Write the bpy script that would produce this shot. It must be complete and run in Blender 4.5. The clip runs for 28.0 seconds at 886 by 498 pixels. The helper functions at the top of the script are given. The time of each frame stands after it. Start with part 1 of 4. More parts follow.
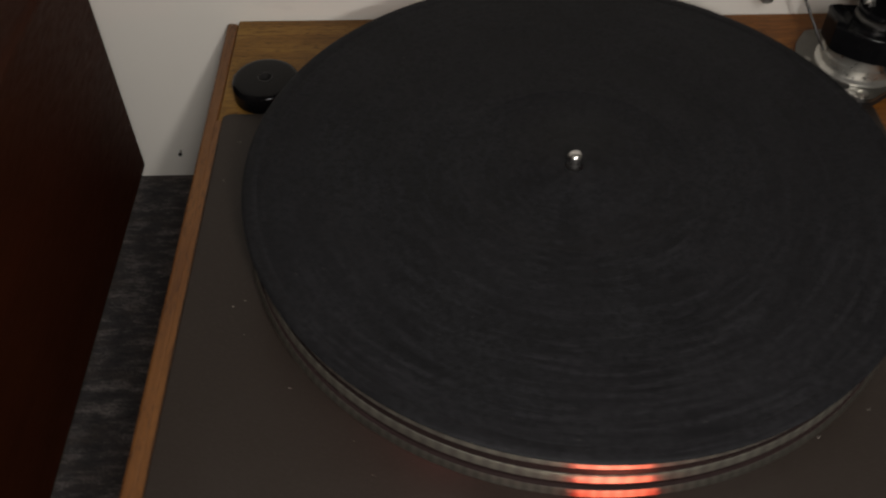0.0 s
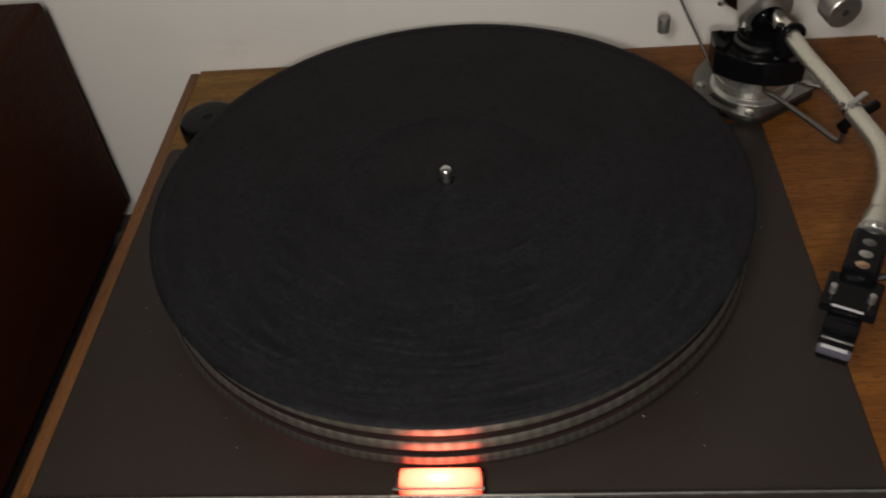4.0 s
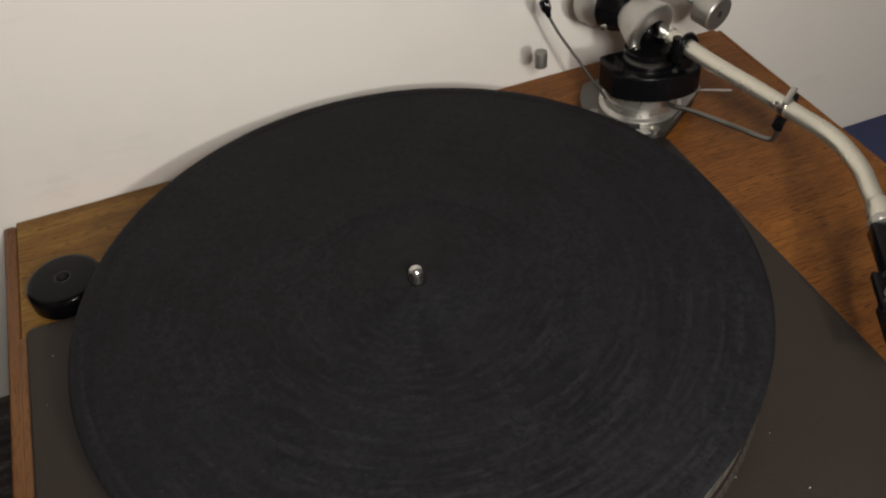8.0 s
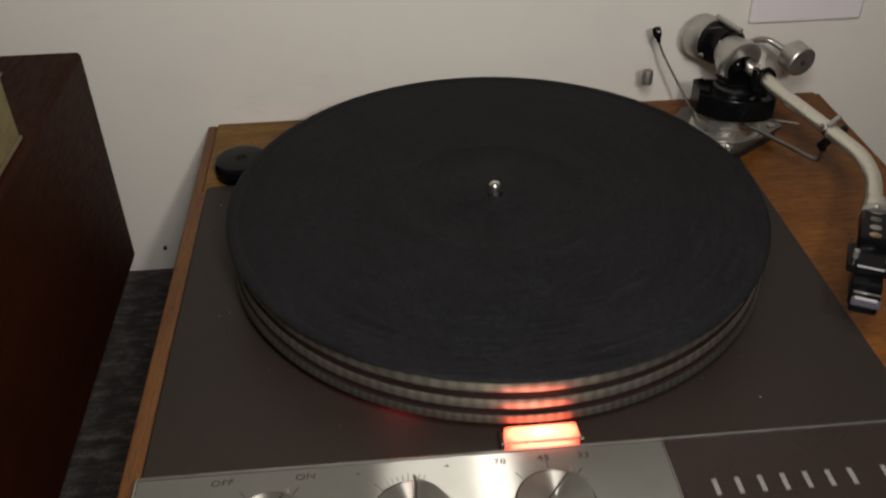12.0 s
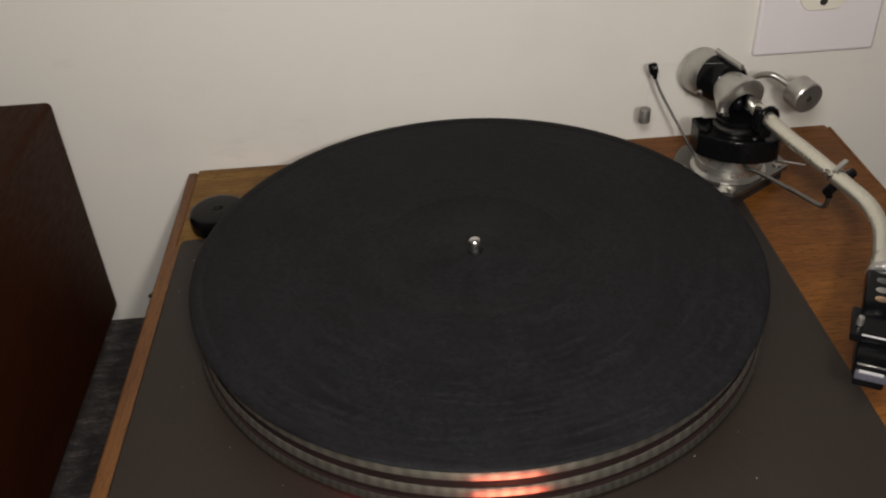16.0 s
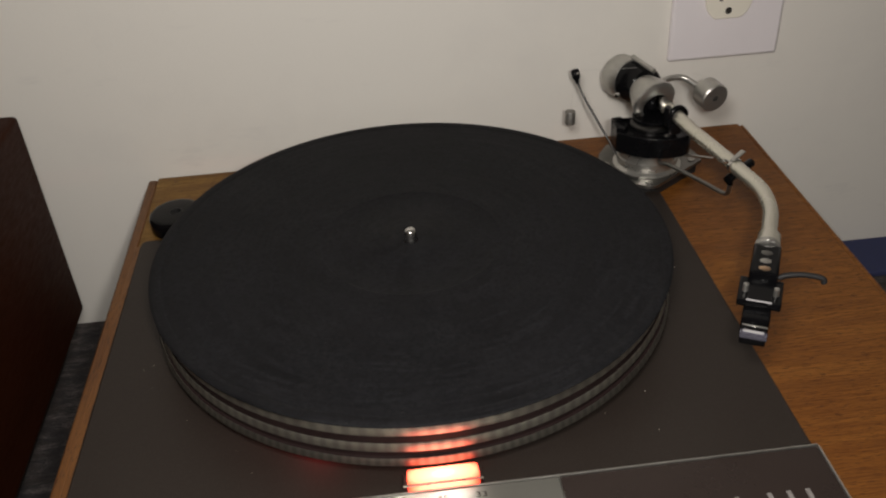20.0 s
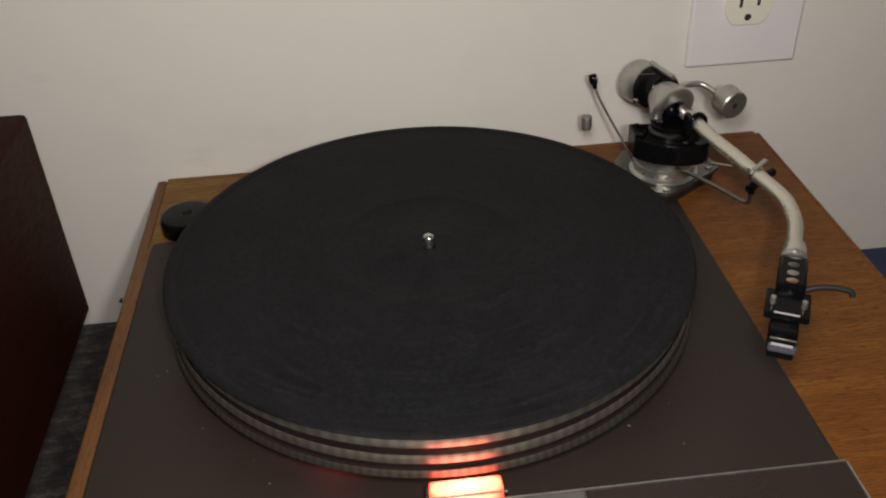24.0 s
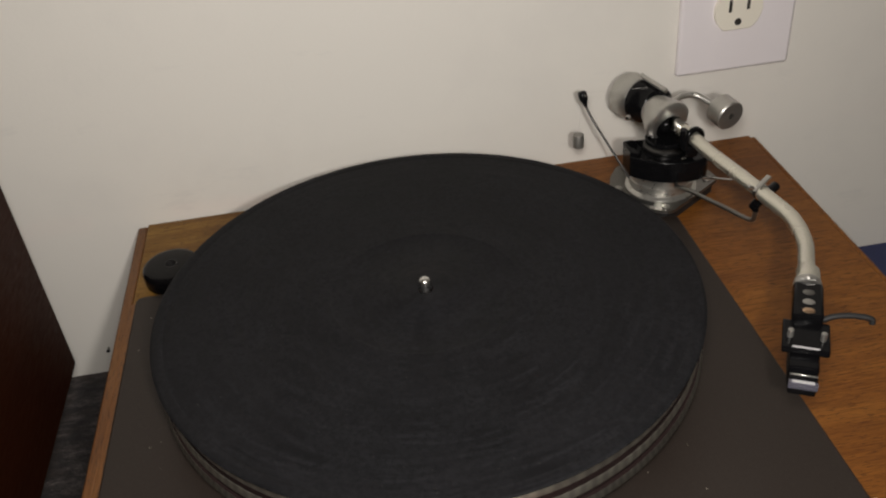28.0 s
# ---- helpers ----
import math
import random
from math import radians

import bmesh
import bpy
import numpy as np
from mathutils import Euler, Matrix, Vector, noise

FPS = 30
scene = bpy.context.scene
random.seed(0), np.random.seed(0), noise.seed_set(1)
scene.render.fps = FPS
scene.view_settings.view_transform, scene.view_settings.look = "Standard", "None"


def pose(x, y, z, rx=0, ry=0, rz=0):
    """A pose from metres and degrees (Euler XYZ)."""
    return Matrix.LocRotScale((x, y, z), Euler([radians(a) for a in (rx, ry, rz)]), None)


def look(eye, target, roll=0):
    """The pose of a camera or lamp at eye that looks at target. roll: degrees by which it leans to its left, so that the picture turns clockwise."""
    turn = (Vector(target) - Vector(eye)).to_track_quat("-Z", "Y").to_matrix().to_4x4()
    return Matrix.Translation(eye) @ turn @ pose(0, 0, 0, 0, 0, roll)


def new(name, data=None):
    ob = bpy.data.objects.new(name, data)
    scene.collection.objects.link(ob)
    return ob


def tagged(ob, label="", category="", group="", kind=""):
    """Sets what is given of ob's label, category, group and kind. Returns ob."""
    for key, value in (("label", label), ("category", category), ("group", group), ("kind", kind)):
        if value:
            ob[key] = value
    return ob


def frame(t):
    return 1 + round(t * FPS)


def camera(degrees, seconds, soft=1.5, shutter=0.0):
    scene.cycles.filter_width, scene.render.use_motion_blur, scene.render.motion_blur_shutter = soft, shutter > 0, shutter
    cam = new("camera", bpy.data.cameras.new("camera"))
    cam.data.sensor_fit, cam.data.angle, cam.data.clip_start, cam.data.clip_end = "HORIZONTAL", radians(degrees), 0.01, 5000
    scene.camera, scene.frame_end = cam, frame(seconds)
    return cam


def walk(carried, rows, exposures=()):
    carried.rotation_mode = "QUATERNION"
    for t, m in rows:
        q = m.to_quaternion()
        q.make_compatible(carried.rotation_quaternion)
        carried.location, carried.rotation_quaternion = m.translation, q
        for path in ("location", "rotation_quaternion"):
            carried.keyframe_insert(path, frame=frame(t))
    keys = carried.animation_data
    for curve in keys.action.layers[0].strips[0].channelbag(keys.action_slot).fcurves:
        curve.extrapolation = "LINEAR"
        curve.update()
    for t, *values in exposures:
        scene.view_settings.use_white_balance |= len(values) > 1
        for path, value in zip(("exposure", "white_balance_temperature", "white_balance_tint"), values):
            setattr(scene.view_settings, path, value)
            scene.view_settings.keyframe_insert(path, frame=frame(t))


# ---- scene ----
cam = camera(52.50, 28.0, 2.1, 0.4)
PATH = [
    (0, (-0.0670, -0.2975, 0.4499), (-0.0589, 0.0330, 0.0749), 0.02),
    (0.2, (-0.0884, -0.2887, 0.4463), (-0.0723, 0.0398, 0.0698), -1.05),
    (0.5, (-0.1033, -0.2840, 0.4575), (-0.0622, 0.0473, 0.0854), -0.82),
    (1, (-0.0985, -0.2827, 0.4529), (-0.0196, 0.0609, 0.0983), 1.02),
    (1.5, (-0.1074, -0.2772, 0.4467), (-0.0266, 0.0663, 0.0925), 0.71),
    (2, (-0.1082, -0.2807, 0.4515), (-0.0277, 0.0624, 0.0969), 0.03),
    (2.5, (-0.0971, -0.3004, 0.4519), (-0.0204, 0.0423, 0.0961), -0.88),
    (3, (-0.0624, -0.3213, 0.4545), (-0.0362, 0.0295, 0.0992), -3.60),
    (3.2, (-0.0362, -0.3325, 0.4567), (-0.0340, 0.0193, 0.1014), -4.26),
    (3.5, (-0.0015, -0.3387, 0.4507), (-0.0357, 0.0080, 0.0921), -5.93),
    (4, (0.0371, -0.3490, 0.4599), (-0.0070, 0.0074, 0.1119), -6.94),
    (4.5, (0.0511, -0.3543, 0.4604), (0.0277, 0.0029, 0.1113), -6.95),
    (6.5, (0.0209, -0.3242, 0.4599), (0.0328, 0.0275, 0.1047), -4.95),
    (7, (-0.0139, -0.2897, 0.4479), (0.0245, 0.0531, 0.0859), -3.62),
    (7.2, (-0.0452, -0.2722, 0.4479), (0.0091, 0.0559, 0.0746), -3.14),
    (7.5, (-0.0749, -0.2622, 0.4368), (0.0043, 0.0716, 0.0731), -1.94),
    (7.7, (-0.0750, -0.2656, 0.4405), (0.0149, 0.0717, 0.0825), -3.56),
    (8, (-0.0707, -0.2683, 0.4492), (0.0374, 0.0775, 0.1047), -5.34),
    (8.5, (-0.0765, -0.2862, 0.4488), (0.0201, 0.0690, 0.1104), -6.48),
    (9, (-0.0686, -0.2891, 0.4453), (0.0161, 0.0759, 0.1142), -6.94),
    (9.5, (-0.0661, -0.2956, 0.4302), (0.0286, 0.0676, 0.0998), -3.49),
    (10, (-0.0496, -0.3311, 0.4388), (0.0284, 0.0346, 0.1068), -3.73),
    (10.2, (-0.0394, -0.3522, 0.4430), (0.0154, 0.0242, 0.1185), -4.67),
    (10.5, (-0.0036, -0.3961, 0.4440), (-0.0007, -0.0055, 0.1319), -4.49),
    (10.7, (0.0142, -0.4256, 0.4546), (-0.0026, -0.0344, 0.1436), -3.04),
    (11, (0.0277, -0.4683, 0.4612), (-0.0177, -0.0699, 0.1625), -4.07),
    (11.2, (0.0225, -0.4735, 0.4694), (-0.0279, -0.0730, 0.1744), -4.45),
    (11.5, (-0.0048, -0.4709, 0.4562), (-0.0373, -0.0681, 0.1616), -1.89),
    (11.7, (-0.0294, -0.4491, 0.4539), (-0.0432, -0.0503, 0.1526), -2.07),
    (12, (-0.0633, -0.4237, 0.4466), (-0.0318, -0.0232, 0.1489), -0.99),
    (12.5, (-0.0453, -0.3970, 0.4535), (-0.0130, 0.0072, 0.1609), -0.12),
    (14.5, (-0.0366, -0.3964, 0.4569), (-0.0309, 0.0090, 0.1644), -3.57),
    (15, (-0.0240, -0.3862, 0.4462), (-0.0168, 0.0144, 0.1470), -4.07),
    (15.5, (-0.0247, -0.3823, 0.4459), (-0.0052, 0.0194, 0.1488), -2.87),
    (16, (-0.0313, -0.3860, 0.4504), (-0.0163, 0.0187, 0.1572), -3.13),
    (16.5, (-0.0351, -0.3940, 0.4518), (-0.0296, 0.0108, 0.1585), -3.24),
    (17, (-0.0382, -0.3996, 0.4496), (-0.0323, 0.0019, 0.1516), -2.94),
    (17.5, (-0.0331, -0.4056, 0.4522), (-0.0106, -0.0022, 0.1577), -1.76),
    (18, (-0.0231, -0.4096, 0.4522), (0.0156, -0.0088, 0.1557), -1.80),
    (18.5, (-0.0149, -0.4227, 0.4577), (0.0229, -0.0189, 0.1653), -3.41),
    (19, (-0.0050, -0.4383, 0.4644), (0.0294, -0.0271, 0.1820), -3.94),
    (19.5, (-0.0041, -0.4387, 0.4681), (0.0337, -0.0268, 0.1873), -3.23),
    (20, (-0.0153, -0.4363, 0.4629), (0.0165, -0.0267, 0.1779), -3.28),
    (20.5, (-0.0186, -0.4356, 0.4612), (0.0111, -0.0263, 0.1755), -3.16),
    (21, (-0.0180, -0.4299, 0.4597), (0.0207, -0.0214, 0.1740), -2.06),
    (21.5, (-0.0217, -0.4266, 0.4617), (0.0155, -0.0188, 0.1748), -2.67),
    (23.5, (-0.0280, -0.4293, 0.4664), (0.0077, -0.0198, 0.1817), -2.67),
    (24, (-0.0296, -0.4259, 0.4625), (0.0065, -0.0170, 0.1770), -2.24),
    (24.5, (-0.0311, -0.4261, 0.4660), (0.0016, -0.0154, 0.1826), -2.78),
    (25, (-0.0290, -0.4288, 0.4665), (-0.0005, -0.0170, 0.1842), -3.21),
    (25.5, (-0.0300, -0.4307, 0.4677), (-0.0038, -0.0195, 0.1844), -3.58),
    (26, (-0.0317, -0.4360, 0.4661), (-0.0049, -0.0249, 0.1828), -3.58),
    (26.5, (-0.0241, -0.4341, 0.4661), (0.0075, -0.0237, 0.1822), -3.80),
    (27, (-0.0253, -0.4277, 0.4692), (0.0101, -0.0175, 0.1854), -3.94),
    (27.5, (-0.0271, -0.4100, 0.4674), (0.0143, -0.0026, 0.1805), -3.98),
    (28, (-0.0287, -0.3906, 0.4744), (0.0131, 0.0139, 0.1835), -5.40),
]
EXPOSURES = [(0, -0.27), (1, 0.2), (2, 0.3), (3, -0.15), (4, -0.4), (6.5, 0.0), (7, 0.22), (8, 0.32), (9, 0.37), (10, -0.08), (11, -0.46), (12, -0.24), (15, -0.04), (16, 0.06), (18, -0.07), (20, -0.14), (25, -0.06), (27, -0.03), (28, 0.1)]
walk(cam, [(t, look(eye, target, roll)) for t, eye, target, roll in PATH], EXPOSURES)

# ---- light ----
world = bpy.data.worlds.new("room_world")
scene.world = world
world.use_nodes = True
world.node_tree.nodes["Background"].inputs[0].default_value = (0.6, 0.55, 0.5, 1)
world.node_tree.nodes["Background"].inputs[1].default_value = 0.02


def area_lamp(name, eye, target, size, size_y, power, colour):
    data = bpy.data.lights.new(name, "AREA")
    data.shape, data.size, data.size_y = "RECTANGLE", size, size_y
    data.energy, data.color = power, colour
    ob = new(name, data)
    ob.matrix_world = look(eye, target)
    return ob


area_lamp("phone_torch", (-0.032, -0.370, 0.525), (-0.012, 0.00, 0.15), 0.09, 0.09, 1.55, (1.0, 0.94, 0.88))
led = bpy.data.lights.new("torch_led", "POINT")
led.energy, led.color, led.shadow_soft_size = 5.6, (1.0, 0.94, 0.88), 0.018
new("torch_led", led).location = (0.0235, -0.450, 0.480)

# Unseen red lamp added under the platter for the strobe's glow on the deck.
spill = bpy.data.lights.new("strobe_spill_lamp", "POINT")
spill.energy, spill.color, spill.shadow_soft_size = 0.045, (1.0, 0.06, 0.06), 0.002
new("strobe_spill_lamp", spill).location = (-0.060, -0.1020, 0.1388)

# ---- materials ----


def mat_new(name, colour=(0.5, 0.5, 0.5), rough=0.5, metal=0.0):
    m = bpy.data.materials.new(name)
    m.use_nodes = True
    b = m.node_tree.nodes["Principled BSDF"]
    b.inputs["Base Color"].default_value = (*colour, 1)
    b.inputs["Roughness"].default_value = rough
    b.inputs["Metallic"].default_value = metal
    return m, m.node_tree, b


def node(nt, kind, **values):
    n = nt.nodes.new(kind)
    for key, value in values.items():
        n.inputs[key].default_value = value
    return n


def coords(nt, scale=(1, 1, 1), out="Object"):
    tc = nt.nodes.new("ShaderNodeTexCoord")
    mp = nt.nodes.new("ShaderNodeMapping")
    mp.inputs["Scale"].default_value = scale
    nt.links.new(tc.outputs[out], mp.inputs["Vector"])
    return mp.outputs["Vector"]


def noise_tex(nt, vec, scale, detail=6, rough=0.6):
    n = node(nt, "ShaderNodeTexNoise", Scale=scale, Detail=detail, Roughness=rough)
    nt.links.new(vec, n.inputs["Vector"])
    return n.outputs["Fac"]


def ramp(nt, fac, stops):
    r = nt.nodes.new("ShaderNodeValToRGB")
    while len(r.color_ramp.elements) < len(stops):
        r.color_ramp.elements.new(0.5)
    for e, (pos, col) in zip(r.color_ramp.elements, stops):
        e.position, e.color = pos, (*col, 1)
    nt.links.new(fac, r.inputs["Fac"])
    return r.outputs["Color"]


def grey(v):
    return (v, v, v)


def mix(nt, fac, a, b, kind="MIX"):
    m = nt.nodes.new("ShaderNodeMix")
    m.data_type, m.blend_type = "RGBA", kind
    for sock, v in ((m.inputs[0], fac), (m.inputs[6], a), (m.inputs[7], b)):
        if isinstance(v, (int, float)):
            sock.default_value = v
        elif isinstance(v, tuple):
            sock.default_value = (*v, 1)
        else:
            nt.links.new(v, sock)
    return m.outputs[2]


def bump(nt, bsdf, height, strength=0.2, distance=0.001):
    b = nt.nodes.new("ShaderNodeBump")
    b.inputs["Strength"].default_value, b.inputs["Distance"].default_value = strength, distance
    nt.links.new(height, b.inputs["Height"])
    nt.links.new(b.outputs["Normal"], bsdf.inputs["Normal"])


def rough_from(nt, bsdf, fac, low, high):
    r = ramp(nt, fac, [(0.3, grey(low)), (0.7, grey(high))])
    nt.links.new(r, bsdf.inputs["Roughness"])


def wood_mat(name, dark, mid, light, rough=0.35, along=(2.2, 38, 38), coat=0.15, pore=0.75, relief=0.12, streak=0.45):
    """Veneer: soft streaks along the grain with short dark pores."""
    m, nt, b = mat_new(name, mid, rough)
    grain = noise_tex(nt, coords(nt, along), 3.0, 9, 0.65)
    fine = noise_tex(nt, coords(nt, tuple(k * 8 for k in along)), 3.0, 4, 0.7)
    pores = noise_tex(nt, coords(nt, tuple(k * (26 if k < 10 else 13) for k in along)), 3.0, 2, 0.5)
    broad = noise_tex(nt, coords(nt, (3, 9, 9)), 1.3, 3, 0.5)
    c = ramp(nt, grain, [(0.25, dark), (0.48, mid), (0.75, light)])
    c = mix(nt, ramp(nt, broad, [(0.35, grey(0.0)), (0.7, grey(0.6))]), c, light)
    c = mix(nt, ramp(nt, fine, [(0.42, grey(0.0)), (0.66, grey(streak))]), c, dark)
    c = mix(nt, ramp(nt, pores, [(0.56, grey(0.0)), (0.68, grey(pore))]), c, tuple(0.55 * k for k in dark))
    nt.links.new(c, b.inputs["Base Color"])
    rough_from(nt, b, fine, rough * 0.85, rough * 1.3)
    b.inputs["Coat Weight"].default_value = coat
    b.inputs["Coat Roughness"].default_value = 0.25
    bump(nt, b, fine, relief, 0.0004)
    return m


def brushed_mat(name, colour, rough=0.28, spun=False):
    m, nt, b = mat_new(name, colour, rough, 0.9 if spun else 0.55)
    b.inputs["Anisotropic"].default_value = 1.0 if spun else 0.3
    if spun:
        flat = nt.nodes.new("ShaderNodeVectorMath")
        flat.operation = "MULTIPLY"
        flat.inputs[1].default_value = (1, 1, 0)
        nt.links.new(coords(nt), flat.inputs[0])
        nt.links.new(flat.outputs["Vector"], b.inputs["Tangent"])
    f = noise_tex(nt, coords(nt, (1, 1, 1) if spun else (4, 900, 900)), 2.0 if not spun else 90.0, 4, 0.6)
    s = noise_tex(nt, coords(nt), 45.0, 5, 0.6)
    c = mix(nt, ramp(nt, s, [(0.45, grey(0.0)), (0.75, grey(0.35))]), colour, tuple(0.72 * k for k in colour))
    nt.links.new(c, b.inputs["Base Color"])
    rough_from(nt, b, f, rough * 0.9, rough * 1.25)
    if not spun:
        t = node(nt, "ShaderNodeCombineXYZ", X=1.0)
        streak = node(nt, "ShaderNodeBsdfAnisotropic", Roughness=0.32, Anisotropy=0.88)
        nt.links.new(c, streak.inputs["Color"])
        nt.links.new(t.outputs["Vector"], streak.inputs["Tangent"])
        both = node(nt, "ShaderNodeMixShader", Fac=0.55)
        nt.links.new(b.outputs["BSDF"], both.inputs[1])
        nt.links.new(streak.outputs["BSDF"], both.inputs[2])
        nt.links.new(both.outputs["Shader"], nt.nodes["Material Output"].inputs["Surface"])
    return m


def metal_mat(name, colour, rough=0.25):
    m, nt, b = mat_new(name, colour, rough, 1.0)
    s = noise_tex(nt, coords(nt), 160.0, 5, 0.65)
    rough_from(nt, b, s, rough * 0.75, rough * 1.5)
    c = mix(nt, ramp(nt, noise_tex(nt, coords(nt), 70.0, 4), [(0.5, grey(0.0)), (0.75, grey(0.4))]), colour,
            tuple(0.7 * k for k in colour))
    nt.links.new(c, b.inputs["Base Color"])
    return m


def plain_mat(name, colour, rough=0.5, vary=0.25, scale=60.0, relief=0.1):
    m, nt, b = mat_new(name, colour, rough)
    s = noise_tex(nt, coords(nt), scale, 6, 0.65)
    c = mix(nt, ramp(nt, s, [(0.35, grey(0.0)), (0.7, grey(1.0))]), colour, tuple(k * (1 + vary) for k in colour))
    nt.links.new(c, b.inputs["Base Color"])
    rough_from(nt, b, s, rough * 0.85, min(1, rough * 1.2))
    bump(nt, b, noise_tex(nt, coords(nt), scale * 6, 3), relief, 0.0004)
    return m


def wall_mat():
    m, nt, b = mat_new("wall_paint", (0.74, 0.71, 0.67), 0.75)
    big = noise_tex(nt, coords(nt), 2.2, 4, 0.55)
    mid = noise_tex(nt, coords(nt), 14.0, 6, 0.6)
    c = mix(nt, ramp(nt, big, [(0.3, grey(0.0)), (0.7, grey(1.0))]), (0.75, 0.722, 0.668), (0.71, 0.688, 0.64))
    c = mix(nt, ramp(nt, mid, [(0.5, grey(0.0)), (0.8, grey(0.35))]), c, (0.62, 0.60, 0.57))
    scuff = noise_tex(nt, coords(nt, (9, 1, 30)), 1.0, 7, 0.7)
    c = mix(nt, ramp(nt, scuff, [(0.60, grey(0.0)), (0.78, grey(0.4))]), c, (0.50, 0.49, 0.48))
    nt.links.new(c, b.inputs["Base Color"])
    bump(nt, b, noise_tex(nt, coords(nt), 330.0, 5, 0.7), 0.18, 0.0006)
    return m


def carpet_mat():
    m, nt, b = mat_new("carpet_pile", (0.05, 0.05, 0.055), 0.95)
    v = coords(nt, (45, 130, 1))
    a = noise_tex(nt, v, 1.0, 8, 0.75)
    f = noise_tex(nt, coords(nt, (1, 1, 1)), 700.0, 4, 0.7)
    warm = noise_tex(nt, coords(nt, (30, 60, 1)), 1.0, 4, 0.6)
    c = ramp(nt, a, [(0.34, (0.020, 0.018, 0.019)), (0.5, (0.062, 0.054, 0.054)), (0.66, (0.27, 0.235, 0.22))])
    c = mix(nt, ramp(nt, warm, [(0.45, grey(0.0)), (0.75, grey(0.6))]), c, (0.11, 0.078, 0.060))
    c = mix(nt, ramp(nt, f, [(0.35, grey(0.75)), (0.65, grey(0.0))]), c, (0.015, 0.015, 0.018))
    nt.links.new(c, b.inputs["Base Color"])
    bump(nt, b, f, 0.9, 0.003)
    return m


def rubber_mat_mat():
    """Black rubber with dust smeared into arcs round the spindle."""
    m, nt, b = mat_new("mat_rubber", (0.0165, 0.0165, 0.0165), 0.62)
    tc = nt.nodes.new("ShaderNodeTexCoord")
    sep = nt.nodes.new("ShaderNodeSeparateXYZ")
    nt.links.new(tc.outputs["Object"], sep.inputs[0])
    ang = nt.nodes.new("ShaderNodeMath")
    ang.operation = "ARCTAN2"
    nt.links.new(sep.outputs["Y"], ang.inputs[0])
    nt.links.new(sep.outputs["X"], ang.inputs[1])
    rad = nt.nodes.new("ShaderNodeVectorMath")
    rad.operation = "LENGTH"
    nt.links.new(tc.outputs["Object"], rad.inputs[0])

    def polar(kr, ka):
        comb = nt.nodes.new("ShaderNodeCombineXYZ")
        far = nt.nodes.new("ShaderNodeMath")
        far.operation = "MULTIPLY"
        far.inputs[1].default_value = kr
        nt.links.new(rad.outputs["Value"], far.inputs[0])
        nt.links.new(far.outputs[0], comb.inputs["Z"])
        for turn, dst in (("COSINE", "X"), ("SINE", "Y")):
            wave, mul = nt.nodes.new("ShaderNodeMath"), nt.nodes.new("ShaderNodeMath")
            wave.operation, mul.operation = turn, "MULTIPLY"
            mul.inputs[1].default_value = ka
            nt.links.new(ang.outputs[0], wave.inputs[0])
            nt.links.new(wave.outputs[0], mul.inputs[0])
            nt.links.new(mul.outputs[0], comb.inputs[dst])
        return comb.outputs[0]

    arcs = noise_tex(nt, polar(420, 3.0), 1.0, 7, 0.62)
    broad = noise_tex(nt, polar(26, 1.1), 1.0, 5, 0.6)
    fine = noise_tex(nt, coords(nt), 420.0, 4, 0.7)
    blot = noise_tex(nt, coords(nt), 22.0, 7, 0.68)
    lint = noise_tex(nt, polar(900, 60), 1.0, 2, 0.5)
    c = ramp(nt, arcs, [(0.34, (0.0036, 0.0037, 0.0046)), (0.50, (0.0072, 0.0072, 0.0086)), (0.68, (0.0152, 0.0152, 0.0177))])
    c = mix(nt, ramp(nt, blot, [(0.42, grey(0.0)), (0.66, grey(0.6))]), c, (0.0137, 0.0138, 0.0158))
    c = mix(nt, ramp(nt, fine, [(0.38, grey(0.7)), (0.56, grey(0.0))]), c, (0.0026, 0.0027, 0.0033))
    c = mix(nt, ramp(nt, broad, [(0.45, grey(0.0)), (0.72, grey(0.35))]), c, (0.0113, 0.0113, 0.0131))
    c = mix(nt, ramp(nt, lint, [(0.70, grey(0.0)), (0.78, grey(0.8))]), c, (0.0312, 0.0302, 0.0302))
    nt.links.new(c, b.inputs["Base Color"])
    rough_from(nt, b, arcs, 0.55, 0.75)
    b.inputs["Specular IOR Level"].default_value = 0.15
    bump(nt, b, fine, 0.25, 0.0004)
    return m


def deck_mat():
    m, nt, b = mat_new("deck_paint", (0.0470, 0.0423, 0.0376), 0.42)
    s = noise_tex(nt, coords(nt), 1100.0, 3, 0.6)
    d = noise_tex(nt, coords(nt), 9.0, 5, 0.6)
    c = ramp(nt, s, [(0.40, (0.0188, 0.0139, 0.0112)), (0.62, (0.0237, 0.0180, 0.0148)), (0.80, (0.0385, 0.0320, 0.0273))])
    c = mix(nt, ramp(nt, d, [(0.4, grey(0.0)), (0.75, grey(0.4))]), c, (0.0306, 0.0246, 0.0209))
    nt.links.new(c, b.inputs["Base Color"])
    rough_from(nt, b, d, 0.42, 0.56)
    b.inputs["Specular IOR Level"].default_value = 0.30
    bump(nt, b, s, 0.12, 0.0002)
    return m


